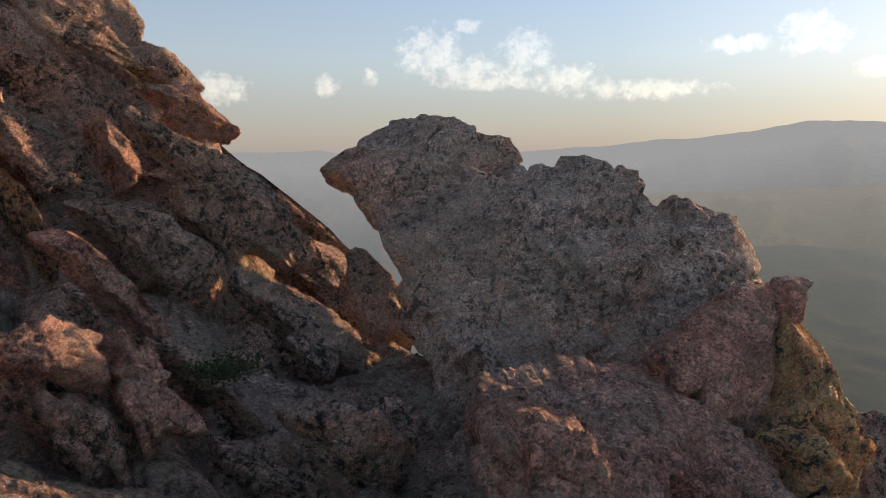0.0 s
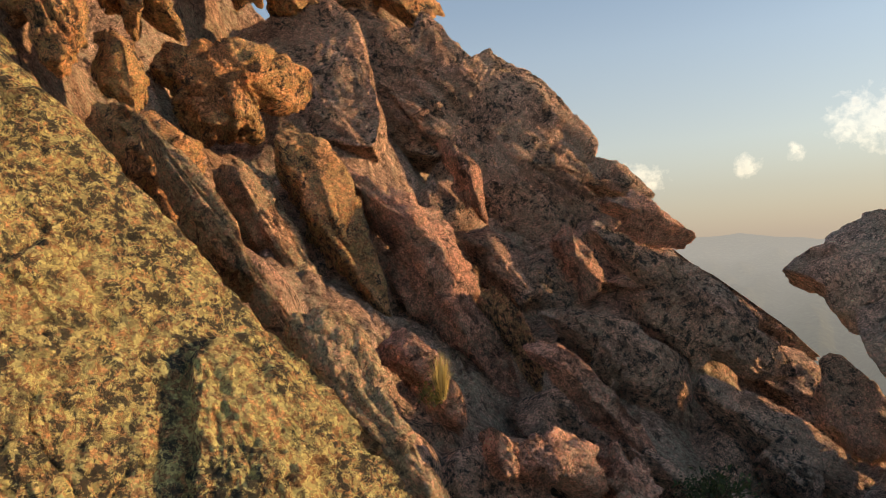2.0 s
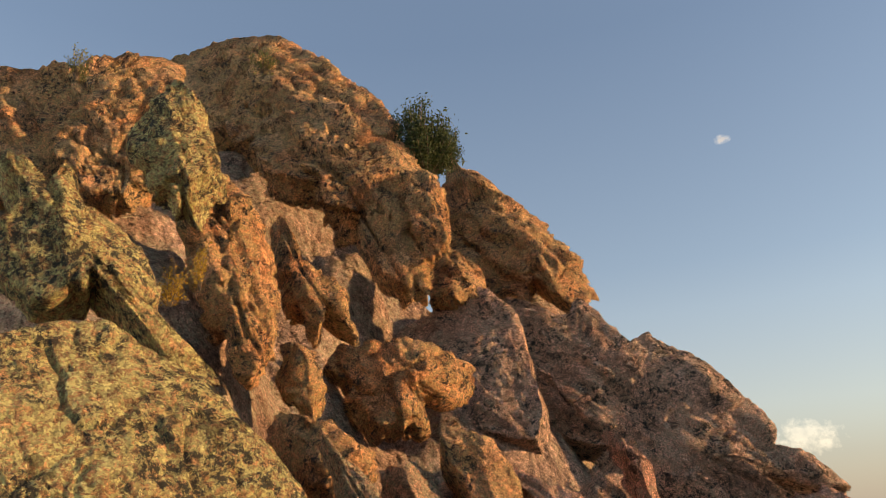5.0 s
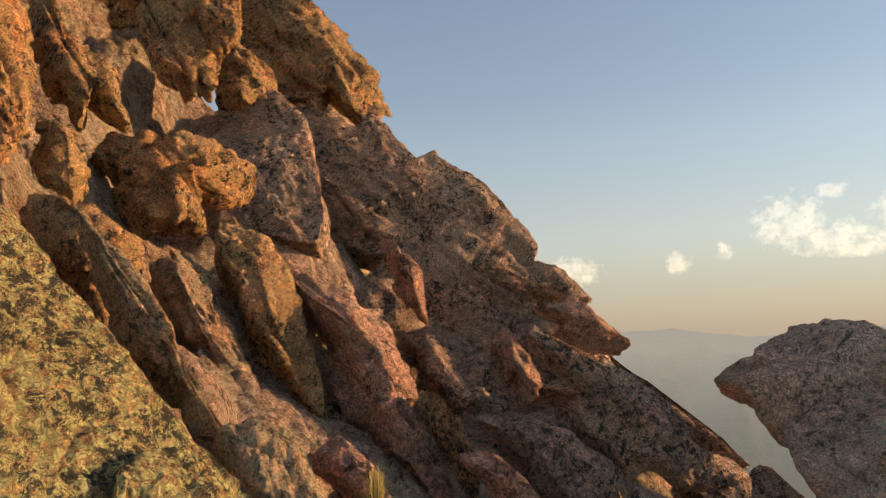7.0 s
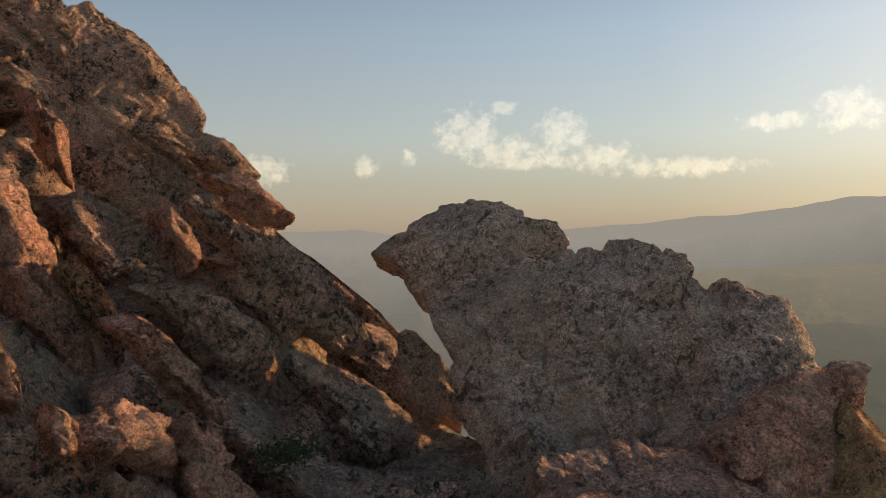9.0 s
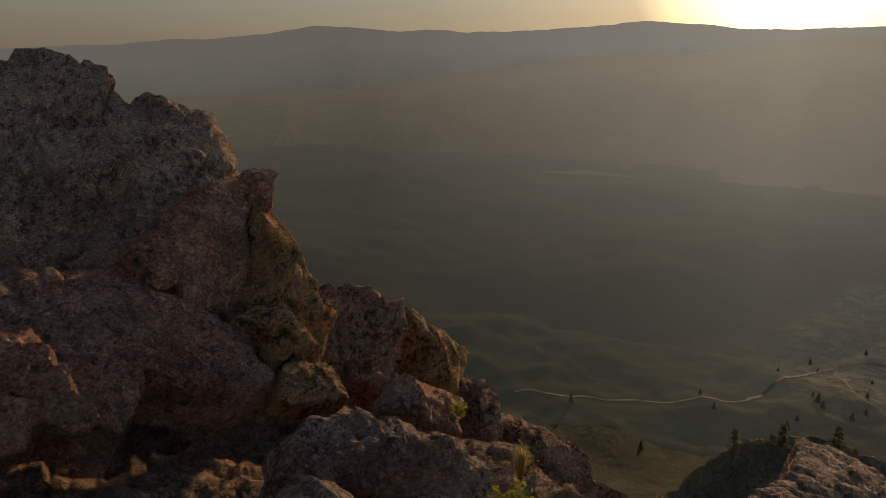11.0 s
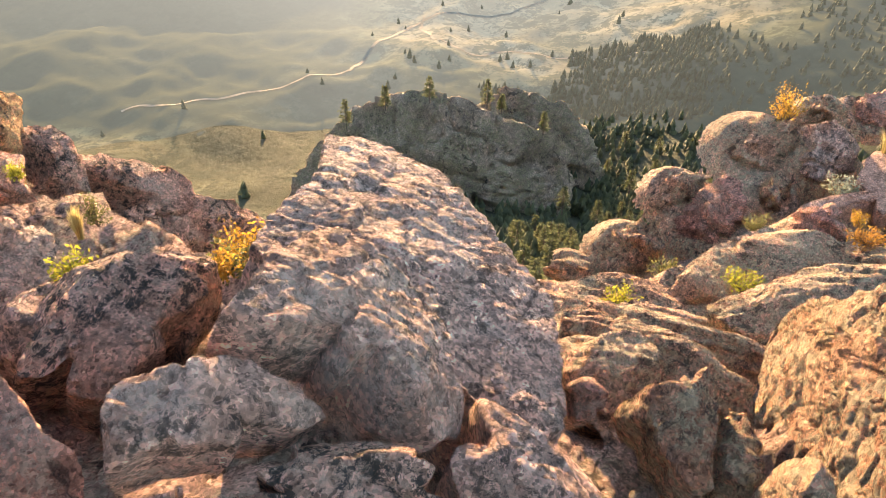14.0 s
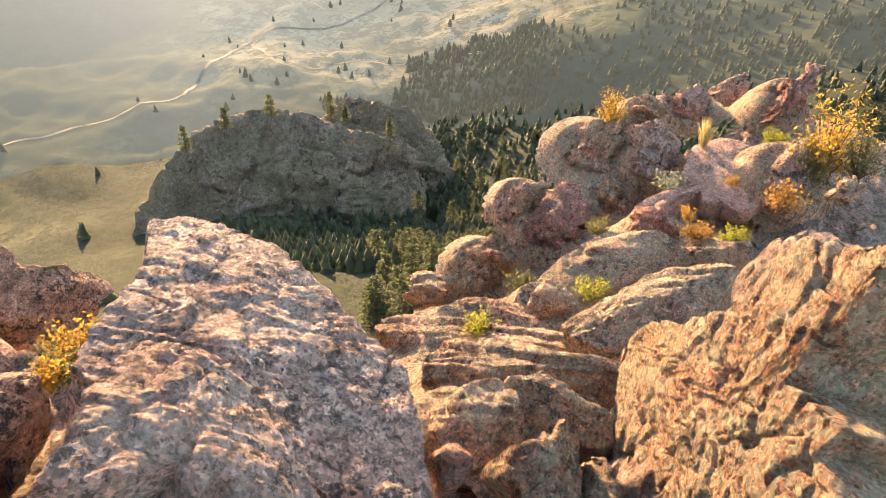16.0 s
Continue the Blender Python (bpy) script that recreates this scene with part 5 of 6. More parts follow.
pp = np.stack((gx, gy, gx * 0), 1)
rocky = np.stack((gx, gy, near), 1)
close = dist < 26
lift = np.zeros(len(gx))
lift[close] = relief(rocky[close], 1.6, 71, 0.7, 0.045, SLOPE_GRAIN)
near += 0.8 * lift * np.clip(dist / 2, 0, 1)
land = near * (1 - blend) + np.minimum(far, near + 3 * (1 - blend)) * blend
grid = np.arange(len(rings) * len(turns)).reshape(len(rings), len(turns))
nxt = np.roll(grid, -1, axis=1)
quads = np.stack((grid[:-1], nxt[:-1], nxt[1:], grid[1:]), -1).reshape(-1, 4)[:, ::-1]
ground_faces = quads


def ground_at(x, y):
    i = np.interp(np.hypot(x, y), rings, np.arange(len(rings)))
    a = (math.degrees(math.atan2(x, y)) + 72) % 360 - 72
    j = np.interp(a, np.degrees(turns), np.arange(len(turns)))
    i0, j0 = min(int(i), len(rings) - 2), int(j)
    fi, fj = i - i0, j - j0
    z = land.reshape(len(rings), len(turns))
    j1 = (j0 + 1) % len(turns)
    return float((z[i0, j0] * (1 - fj) + z[i0, j1] * fj) * (1 - fi) + (z[i0 + 1, j0] * (1 - fj) + z[i0 + 1, j1] * fj) * fi)


def land_cover(g):
    """Green brush near the foot of the ridge, dry meadow on the valley floor, dark scrub over both."""
    z = g.n.new("ShaderNodeSeparateXYZ")
    g.link(g.place, z.inputs[0])
    share = {}
    for key in ("dry", "wood"):
        share[key] = g.n.new("ShaderNodeAttribute")
        share[key].attribute_name = key
    col = g.ramp(share["dry"].outputs["Fac"], [(0.0, (0.075, 0.076, 0.045)), (0.35, (0.105, 0.105, 0.058)), (0.7, (0.145, 0.13, 0.072)), (1.0, (0.22, 0.185, 0.108))])
    col = g.mix(0.8, col, g.ramp(g.noise(0.035, 8, 0.72), [(0.36, 0.6), (0.64, 1.35)]), "MULTIPLY")
    rough = g.math("MULTIPLY", share["wood"].outputs["Fac"], g.ramp(g.noise(0.10, 7, 0.75), [(0.36, 0.35), (0.56, 0.95)]))
    col = g.mix(rough, col, (0.05, 0.055, 0.032))
    brush = g.ramp(g.noise(0.09, 9, 0.82), [(0.49, 0.0), (0.53, 0.85)])
    return g.mix(brush, col, (0.06, 0.063, 0.036)), z.outputs[2]


def land_material():
    g = Graph("valley_ground")
    col, z = land_cover(g)
    high = g.ramp(g.math("ADD", g.math("MULTIPLY", z, 0.025), 0.75), [(0.0, 0.0), (0.35, 1.0)])
    stone, _, n = rock_look(g, (0.357, 0.205, 0.149), (0.508, 0.314, 0.231), (0.595, 0.39, 0.297), (0.497, 0.409, 0.289), 0.4, 0.3)
    col = g.mix(high, col, stone)
    n = g.bump(g.noise(0.12, 6, 0.7), 0.6, 3.0, n)
    return g.done(col, 0.95, n, 0.1)


sunk = (9 * np.clip((dist - 326) / 30, 0, 1) + 150 * np.clip((dist - 450) / 250, 0, 1)) * ((az > -39) & (az < 124))
sheet = new("ground", mesh_from("ground", np.stack((gx, gy, land - sunk), 1), ground_faces, land_material()))
add_cover(sheet.data, gx, gy)
tagged(sheet, "rocky ridge falling to a dry grass valley", "ground", kind="structure")


# ---- far ridges, distance haze painted on as glow ----
def haze_glow_material(name, color, strength, reach, glare=0.9):
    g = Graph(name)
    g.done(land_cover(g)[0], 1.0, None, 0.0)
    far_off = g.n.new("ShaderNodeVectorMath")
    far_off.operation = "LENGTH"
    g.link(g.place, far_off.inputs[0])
    # haze put into the surface as emission, stronger farther off
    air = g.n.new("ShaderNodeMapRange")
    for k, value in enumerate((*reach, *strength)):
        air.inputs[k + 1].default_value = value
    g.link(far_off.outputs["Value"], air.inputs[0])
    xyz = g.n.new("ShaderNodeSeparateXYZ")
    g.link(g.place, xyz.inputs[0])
    # the painted haze glows more towards the sun, by glare
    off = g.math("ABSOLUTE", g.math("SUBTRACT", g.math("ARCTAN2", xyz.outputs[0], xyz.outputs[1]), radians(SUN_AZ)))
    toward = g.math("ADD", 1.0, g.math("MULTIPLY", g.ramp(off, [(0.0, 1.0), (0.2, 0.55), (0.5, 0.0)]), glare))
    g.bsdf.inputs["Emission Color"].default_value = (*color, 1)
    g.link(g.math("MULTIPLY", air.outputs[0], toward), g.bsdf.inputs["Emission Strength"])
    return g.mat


def ridge(name, dist, rows, inner, foot, mat, seed, label, wobble):
    """A range of hills on an arc: rows of degrees clockwise from +y and degrees up of its crest; inner, foot: where its slope ends."""
    a = np.linspace(rows[0][0], rows[-1][0], 900)
    el = spread(a, rows)
    el = el + wobble * fbm(np.stack((a / 3.0, a * 0, a * 0), 1), 5, seed)
    s = np.linspace(0, 1, 70)
    aa, ss = np.meshgrid(a, s, indexing="ij")
    top = 1.7 + dist * np.tan(np.radians(el))
    reach = dist + (inner - dist) * ss
    z = foot + (top[:, None] - foot) * (1 - ss) ** 1.2
    q = np.stack((aa.ravel() / 2.2, ss.ravel() * 5, aa.ravel() * 0), 1)
    z = z + (fbm(q, 5, seed + 5) * 0.012 * dist).reshape(z.shape) * np.minimum(1, ss * 4) * np.minimum(1, (1 - ss) * 6)
    v = np.stack(((reach * np.sin(np.radians(aa))).ravel(), (reach * np.cos(np.radians(aa))).ravel(), z.ravel()), 1)
    g = np.arange(v.shape[0]).reshape(aa.shape)
    f = np.stack((g[:-1, :-1], g[1:, :-1], g[1:, 1:], g[:-1, 1:]), -1).reshape(-1, 4)
    return tagged(new(name, mesh_from(name, v, f, mat)), label, "hills", kind="structure")


# the valley floor far below, its haze painted on as glow
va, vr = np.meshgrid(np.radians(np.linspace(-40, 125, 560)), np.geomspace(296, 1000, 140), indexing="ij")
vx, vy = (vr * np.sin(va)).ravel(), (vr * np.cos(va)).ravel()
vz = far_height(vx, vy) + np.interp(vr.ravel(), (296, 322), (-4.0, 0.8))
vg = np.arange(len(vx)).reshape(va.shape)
floor = new("backdrop_valley", mesh_from("backdrop_valley", np.stack((vx, vy, vz), 1), np.stack((vg[:-1, :-1], vg[1:, :-1], vg[1:, 1:], vg[:-1, 1:]), -1).reshape(-1, 4), haze_glow_material("valley_haze_glow", (0.91, 0.95, 0.95), (0.008, 0.115), (300, 1000), 1.6)))
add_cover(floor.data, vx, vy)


def valley_road(rows, width):
    """A dirt road over the valley floor by way of rows of degrees and metres."""
    t = np.linspace(0, len(rows) - 1, 90)
    a = np.radians(np.interp(t, np.arange(len(rows)), [r[0] for r in rows]))
    d = np.interp(t, np.arange(len(rows)), [r[1] for r in rows]) + 2.0 * np.sin(t * 5)
    x, y = d * np.sin(a), d * np.cos(a)
    n = np.stack((-np.gradient(y), np.gradient(x)), 1)
    n *= width / 2 / np.linalg.norm(n, axis=1)[:, None]
    xs, ys = np.concatenate((x - n[:, 0], x + n[:, 0])), np.concatenate((y - n[:, 1], y + n[:, 1]))
    i = np.arange(89)
    g = Graph("road_dirt")
    mat = g.done(g.ramp(g.noise(0.3, 5), [(0.35, (0.22, 0.18, 0.12)), (0.65, (0.32, 0.26, 0.18))]), 0.95, g.bump(g.noise(2.0, 4), 0.4, 0.1))
    ob = new("road", mesh_from("road", np.stack((xs, ys, far_height(xs, ys) + 1.3), 1), np.stack((i, i + 1, i + 91, i + 90), 1), mat))
    tagged(ob, "pale dirt road across the valley meadow", "road", kind="structure")


valley_road(((62.6, 470), (62.3, 450), (63.2, 420), (65.1, 403), (68.5, 405), (73.8, 410), (79, 402)), 1.5)
valley_road(((56.9, 378), (62.3, 464), (69.1, 495), (74.7, 557), (81.4, 590)), 2.0)
valley_road(((40, 352), (43.1, 349), (46.6, 351), (50.2, 357), (56.9, 378)), 1.6)
tagged(floor, "valley floor with dry meadow and scrub, haze painted as glow", "valley", kind="structure")
ridge("backdrop_near_ridge", 1900, ((6, -5.5), (12, -3.2), (16, -2.75), (20, -2.65), (26, -2.2), (32, -1.4), (38, -.5), (44, .45), (50, .75), (54, 1.2), (59, 2.0), (64, 1.9), (72, 2.6), (90, 4.0), (130, 4.5)), 930, -125, haze_glow_material("near_ridge_haze_glow", (0.94, 0.93, 0.88), (0.118, 0.185), (1000, 1750), 1.7), 80, "dark wooded ridge with evening haze painted as glow", 0.2)
ridge("backdrop_far_range", 4400, ((-40, -.4), (-12, -.1), (-9, .1), (-4, -.5), (4, .0), (10, .3), (16, .9), (22, 1.6), (25, 2.0), (27, 2.1), (32, 1.9), (40, 2.2), (46, 2.8), (54, 2.6), (70, 2.5), (130, 2.5)), 980, -262, haze_glow_material("far_range_haze_glow", (0.88, 0.95, 1.03), (0.09, 0.25), (980, 3600)), 90, "mountain range with pale blue haze painted as glow", 0.25)


# ---- clouds: a shell of sky far behind the hills ----
def cloud_material():
    g = Graph("evening_clouds")
    xyz = g.n.new("ShaderNodeSeparateXYZ")
    g.link(g.place, xyz.inputs[0])
    x, y, z = xyz.outputs
    rad = g.math("SQRT", g.math("ADD", g.math("MULTIPLY", x, x), g.math("MULTIPLY", y, y)))
    azim = g.math("MULTIPLY", g.math("ARCTAN2", x, y), 57.2958)
    elev = g.math("MULTIPLY", g.math("ARCTAN2", z, rad), 57.2958)
    both = g.n.new("ShaderNodeCombineXYZ")
    g.link(azim, both.inputs[0])
    g.link(elev, both.inputs[1])
    deg = both.outputs[0]
    mask = None
    for a, e, w, h in CLOUDS:
        u = g.math("DIVIDE", g.math("SUBTRACT", azim, a), w)
        v = g.math("DIVIDE", g.math("SUBTRACT", elev, e), h)
        m = g.math("SUBTRACT", 1.0, g.math("ADD", g.math("MULTIPLY", u, u), g.math("MULTIPLY", v, v)))
        mask = m if mask is None else g.math("MAXIMUM", mask, m)
    puff = g.noise(1.0, 11, 0.62, 0.15, deg)
    body = g.math("ADD", g.math("MAXIMUM", mask, -2.0), g.math("MULTIPLY", g.math("SUBTRACT", puff, 0.5), 4.2))
    cumulus = g.ramp(body, [(0.0, 0.0), (0.5, 0.30), (1.0, 0.72)])
    flat = g.n.new("ShaderNodeMapping")
    flat.inputs["Scale"].default_value = (0.10, 0.75, 1.0)
    g.link(deg, flat.inputs["Vector"])
    streak = g.ramp(g.noise(1.0, 6, 0.6, 0.3, flat.outputs[0]), [(0.44, 0.0), (0.66, 0.8)])
    band = g.ramp(g.math("DIVIDE", elev, 14.0), [(0.02, 0.75), (0.16, 0.55), (0.55, 0.12), (0.95, 0.0)])
    # glowing veil added over this part of the sky, to dim and tint it
    veil = g.ramp(g.math("DIVIDE", elev, 68.0), [(0.0, 0.95), (0.05, 0.86), (0.10, 0.72), (0.20, 0.58), (0.5, 0.48), (1.0, 0.15)])
    thin = g.math("MAXIMUM", g.math("MULTIPLY", streak, band), veil)
    light = g.ramp(g.noise(1.1, 7, 0.62, 0.3, deg), [(0.30, (0.46, 0.45, 0.45)), (0.50, (0.60, 0.58, 0.55)), (0.66, (0.70, 0.66, 0.61))])
    haze = g.ramp(g.math("DIVIDE", elev, 34.0), [(0.0, (0.25, 0.245, 0.25)), (0.16, (0.22, 0.24, 0.27)), (0.5, (0.085, 0.13, 0.225)), (1.0, (0.03, 0.065, 0.165))])
    color = g.mix(cumulus, haze, light)
    u = g.math("SUBTRACT", azim, SUN_AZ)
    v = g.math("SUBTRACT", elev, SUN_EL)
    off = g.math("SQRT", g.math("ADD", g.math("MULTIPLY", u, u), g.math("MULTIPLY", v, v)))
    glow = g.n.new("ShaderNodeEmission")
    g.link(color, glow.inputs[0])
    clear = g.n.new("ShaderNodeBsdfTransparent")
    both = g.n.new("ShaderNodeMixShader")
    clearing = g.ramp(g.math("DIVIDE", off, 30.0), [(0.05, 0.0), (0.38, 1.0)])
    g.link(g.math("MULTIPLY", g.math("MAXIMUM", cumulus, thin), clearing), both.inputs[0])
    g.link(clear.outputs[0], both.inputs[1])
    g.link(glow.outputs[0], both.inputs[2])
    # bright air round the sun
    ring = g.ramp(g.math("DIVIDE", off, 45.0), [(0.0, (12.0, 10.0, 7.4)), (0.05, (3.5, 2.9, 2.1)), (0.09, (1.2, 1.0, 0.74)), (0.22, (0.36, 0.30, 0.22)), (0.55, (0.10, 0.08, 0.06)), (1.0, (0.0, 0.0, 0.0))])
    aura = g.n.new("ShaderNodeEmission")
    g.link(ring, aura.inputs[0])
    total = g.n.new("ShaderNodeAddShader")
    g.link(both.outputs[0], total.inputs[0])
    g.link(aura.outputs[0], total.inputs[1])
    g.link(total.outputs[0], g.n["Material Output"].inputs[0])
    return g.mat


CLOUDS = ((-0.8, 7.0, 2.7, 2.0), (1.6, 5.8, 3.6, 1.2), (5.9, 7.0, 2.0, 1.9), (8.7, 5.2, 3.0, 1.2), (13.8, 4.4, 5.4, 0.8), (3.5, 5.0, 5.0, 0.6), (20.2, 7.2, 2.4, 0.7), (24.7, 7.7, 2.3, 1.5),
          (28.6, 5.4, 1.6, 0.8), (1.7, 8.9, 1.1, 0.6), (-8.2, 4.7, 1.1, 0.8), (-5.2, 5.3, 0.6, 0.7), (-15.6, 4.4, 2.3, 1.2), (33.0, 9.9, 1.4, 0.7), (30.3, 7.8, 1.4, 0.9), (38.2, 7.9, 3.0, 0.7), (32.9, 11.6, 1.6, 0.6), (-17.3, 24.8, 0.7, 0.35))
a = np.radians(np.linspace(-80, 110, 160))
e = np.radians(np.linspace(-4, 75, 70))
aa, ee = np.meshgrid(a, e, indexing="ij")
v = 4650 * np.stack((np.cos(ee) * np.sin(aa), np.cos(ee) * np.cos(aa), np.sin(ee)), -1).reshape(-1, 3)
g0 = np.arange(len(v)).reshape(aa.shape)
shell = new("backdrop_clouds", mesh_from("backdrop_clouds", v, np.stack((g0[:-1, :-1], g0[1:, :-1], g0[1:, 1:], g0[:-1, 1:]), -1).reshape(-1, 4), cloud_material()))
tagged(shell, "cream cumulus clouds and thin streaks in evening sky", "clouds", kind="structure")


# ---- plants ----
def leaf_material(name, dark, light, rough=0.6):
    g = Graph(name)
    isle = g.n.new("ShaderNodeNewGeometry").outputs["Random Per Island"]
    col = g.ramp(isle, [(0.0, dark), (1.0, light)])
    g.done(col, rough, None, 0.2)
    g.bsdf.inputs["Subsurface Weight"].default_value = 0.0
    glow = g.n.new("ShaderNodeBsdfTranslucent")
    g.link(col, glow.inputs[0])
    mix = g.n.new("ShaderNodeMixShader")
    mix.inputs[0].default_value = 0.5
    g.link(g.bsdf.outputs[0], mix.inputs[1])
    g.link(glow.outputs[0], mix.inputs[2])
    g.link(mix.outputs[0], g.n["Material Output"].inputs[0])
    return g.mat


LEAF = {
    "pine": leaf_material("juniper_needles", (0.035, 0.05, 0.022), (0.09, 0.11, 0.045)),
    "olive": leaf_material("olive_leaves", (0.08, 0.085, 0.03), (0.24, 0.22, 0.08)),
    "gold": leaf_material("golden_leaves", (0.34, 0.17, 0.03), (0.62, 0.40, 0.07)),
    "lime": leaf_material("yellow_green_leaves", (0.22, 0.22, 0.03), (0.50, 0.46, 0.07)),
    "sage": leaf_material("sage_leaves", (0.16, 0.18, 0.12), (0.38, 0.40, 0.30)),
    "rust": leaf_material("rust_leaves", (0.26, 0.11, 0.03), (0.52, 0.30, 0.07)),
    "straw": leaf_material("dry_grass", (0.36, 0.27, 0.10), (0.62, 0.50, 0.22)),
    "dark": leaf_material("dark_leaves", (0.03, 0.045, 0.02), (0.07, 0.09, 0.035)),
}
g = Graph("bark")
BARK = g.done(g.ramp(g.noise(30, 5), [(0.3, (0.08, 0.055, 0.04)), (0.7, (0.20, 0.15, 0.11))]), 0.95, g.bump(g.noise(60, 4), 0.6, 0.01))
SEED = [500]


def part(name, me, parent, label=""):
    ob = new(name, me)
    ob.parent = parent
    return tagged(ob, label) if label else ob


def leaves(points, size, rng, aim=None):
    """Folded leaves of four corners at the points, turned at random."""
    n = len(points)
    a = rng.normal(size=(n, 3)) if aim is None else aim + 0.35 * rng.normal(size=(n, 3))
    a /= np.linalg.norm(a, axis=1)[:, None]
    b = np.cross(a, rng.normal(size=(n, 3)))
    b /= np.linalg.norm(b, axis=1)[:, None]
    c = np.cross(a, b)
    s = size * rng.uniform(0.6, 1.3, (n, 1))
    v = np.stack((points, points + a * s + b * s * 0.45 + c * s * 0.12, points + a * s * 2, points + a * s - b * s * 0.45 + c * s * 0.12), 1)
    return v.reshape(-1, 3), np.arange(4 * n).reshape(-1, 4)


def stems(starts, ends, thick, sides=4):
    """Tapered stalks from starts to ends."""
    n = len(starts)
    a = ends - starts
    a /= np.linalg.norm(a, axis=1)[:, None] + 1e-9
    b = np.cross(a, (0.3, 0.9, 0.2))
    b /= np.linalg.norm(b, axis=1)[:, None] + 1e-9
    c = np.cross(a, b)
    t = np.arange(sides) * 2 * math.pi / sides
    ring = b[:, None] * np.cos(t)[None, :, None] + c[:, None] * np.sin(t)[None, :, None]
    thick = np.broadcast_to(thick, (n,))[:, None, None]
    v = np.concatenate((starts[:, None] + ring * thick, ends[:, None] + ring * thick * 0.35), 1).reshape(-1, 3)
    k = np.arange(sides)
    f = np.stack((k, (k + 1) % sides, sides + (k + 1) % sides, sides + k), 1)
    return v, (f[None] + (np.arange(n) * 2 * sides)[:, None, None]).reshape(-1, 4)


def shrub(at, wide, high, hue, label):
    SEED[0] += 1
    rng = np.random.RandomState(SEED[0])
    base = tagged(new("shrub"), label, "shrub")
    base.location = (at[0], at[1], at[2] - high * 0.8)
    k = int(16 + 30 * min(1.0, wide * 1.6))
    th = rng.uniform(0, 2 * math.pi, k)
    el = np.arccos(rng.uniform(0.05, 1, k))
    tip = np.stack((np.sin(el) * np.cos(th) * wide, np.sin(el) * np.sin(th) * wide, np.cos(el) * high * 1.6), 1) * rng.uniform(0.6, 1.1, (k, 1))
    root = tip * 0.05 - (0, 0, high * 0.5)
    v, f = stems(root, tip, 0.012 * min(1, wide * 2))
    part("stem_tangle", mesh_from("stem_tangle", v, f, BARK), base, "thin brown stems")
    m = int(20 + 22 * min(1.0, wide * 1.5)) * (3 if hue == "pine" else 1)
    along = rng.uniform(0.35, 1.05, (k, m, 1))
    pts = root[:, None] + (tip - root)[:, None] * along + rng.normal(size=(k, m, 3)) * wide * 0.13
    v, f = leaves(pts.reshape(-1, 3), 0.015 + 0.05 * max(0.0, wide - 0.1) ** 1.2, rng)
    part("foliage", mesh_from("foliage", v, f, LEAF[hue], False), base, "small " + {"pine": "dark green needles"}.get(hue, hue + " coloured leaves"))
    return base


def tuft(at, wide, high, hue, label):
    SEED[0] += 1
    rng = np.random.RandomState(SEED[0])
    n = 160
    th, lean = rng.uniform(0, 2 * math.pi, n), rng.uniform(0, 1, n) ** 0.7
    root = np.stack((np.cos(th), np.sin(th), th * 0), 1) * wide * 0.25 * rng.uniform(0, 1, (n, 1)) - (0, 0, high * 0.2)
    tip = np.stack((np.cos(th) * lean * wide, np.sin(th) * lean * wide, high * (1.1 - 0.5 * lean ** 2)), 1) * rng.uniform(0.6, 1.1, (n, 1))
    mid = root * 0.45 + tip * 0.55 + (0, 0, high * 0.12)
    side = np.stack((-np.sin(th), np.cos(th), th * 0), 1) * 0.004
    v = np.stack((root - side, root + side, mid + side * 0.8, mid - side * 0.8, tip + side * 0.1, tip - side * 0.1), 1).reshape(-1, 3)
    f = np.array(((0, 1, 2, 3), (3, 2, 4, 5)))
    f = (f[None] + (np.arange(n) * 6)[:, None, None]).reshape(-1, 4)
    ob = new("grass_tuft", mesh_from("grass_tuft", v, f, LEAF[hue], False))
    ob.location = at
    return tagged(ob, label, "grass")


# ---- where the plants grow ----
shrub((-9.19, 9.75, 9.66), 0.62, 0.85, 'pine', 'dark green wind-bent juniper on the skyline')
shrub((-9.21, 9.65, 9.56), 0.50, 0.70, 'pine', 'dark green wind-bent juniper on the skyline')
shrub((-9.11, 9.91, 9.53), 0.45, 0.60, 'pine', 'dark green wind-bent juniper on the skyline')
shrub((-9.00, 10.28, 9.55), 0.30, 0.40, 'pine', 'small dark green juniper on the skyline')
shrub((-10.61, 3.80, 9.08), 0.22, 0.25, 'olive', 'small olive shrub on the crest')
shrub((-11.00, 7.36, 10.96), 0.30, 0.25, 'olive', 'small olive shrub in a crack')
shrub((-7.84, 3.87, 5.11), 0.20, 0.24, 'gold', 'small golden shrub in a rock crevice')
shrub((-7.46, 3.98, 5.30), 0.12, 0.30, 'gold', 'thin golden shrub on the pillar')
tuft((-3.78, 5.41, 0.81), 0.16, 0.32, 'straw', 'yellow green grass tuft between granite ribs')
shrub((-3.84, 5.38, 0.84), 0.12, 0.12, 'olive', 'low olive shrub between granite ribs')
shrub((-1.80, 6.33, -0.01), 0.30, 0.12, 'dark', 'dark green mat of leaves in the shaded gully')
shrub((3.18, 3.00, -0.88), 0.13, 0.09, 'lime', 'bright yellow green shrub behind a dark boulder')
shrub((3.76, 2.41, -1.04), 0.13, 0.08, 'gold', 'low golden shrub behind a dark boulder')
tuft((3.61, 3.47, -1.08), 0.08, 0.20, 'straw', 'straw coloured grass tuft')
shrub((4.38, 4.31, -1.53), 0.10, 0.16, 'olive', 'thin olive shrub on the crag')
shrub((4.97, 6.11, -1.95), 0.10, 0.10, 'lime', 'tiny green shrub on the crag')
shrub((7.55, 0.60, -3.34), 0.22, 0.13, 'lime', 'yellow green shrub in the gully')
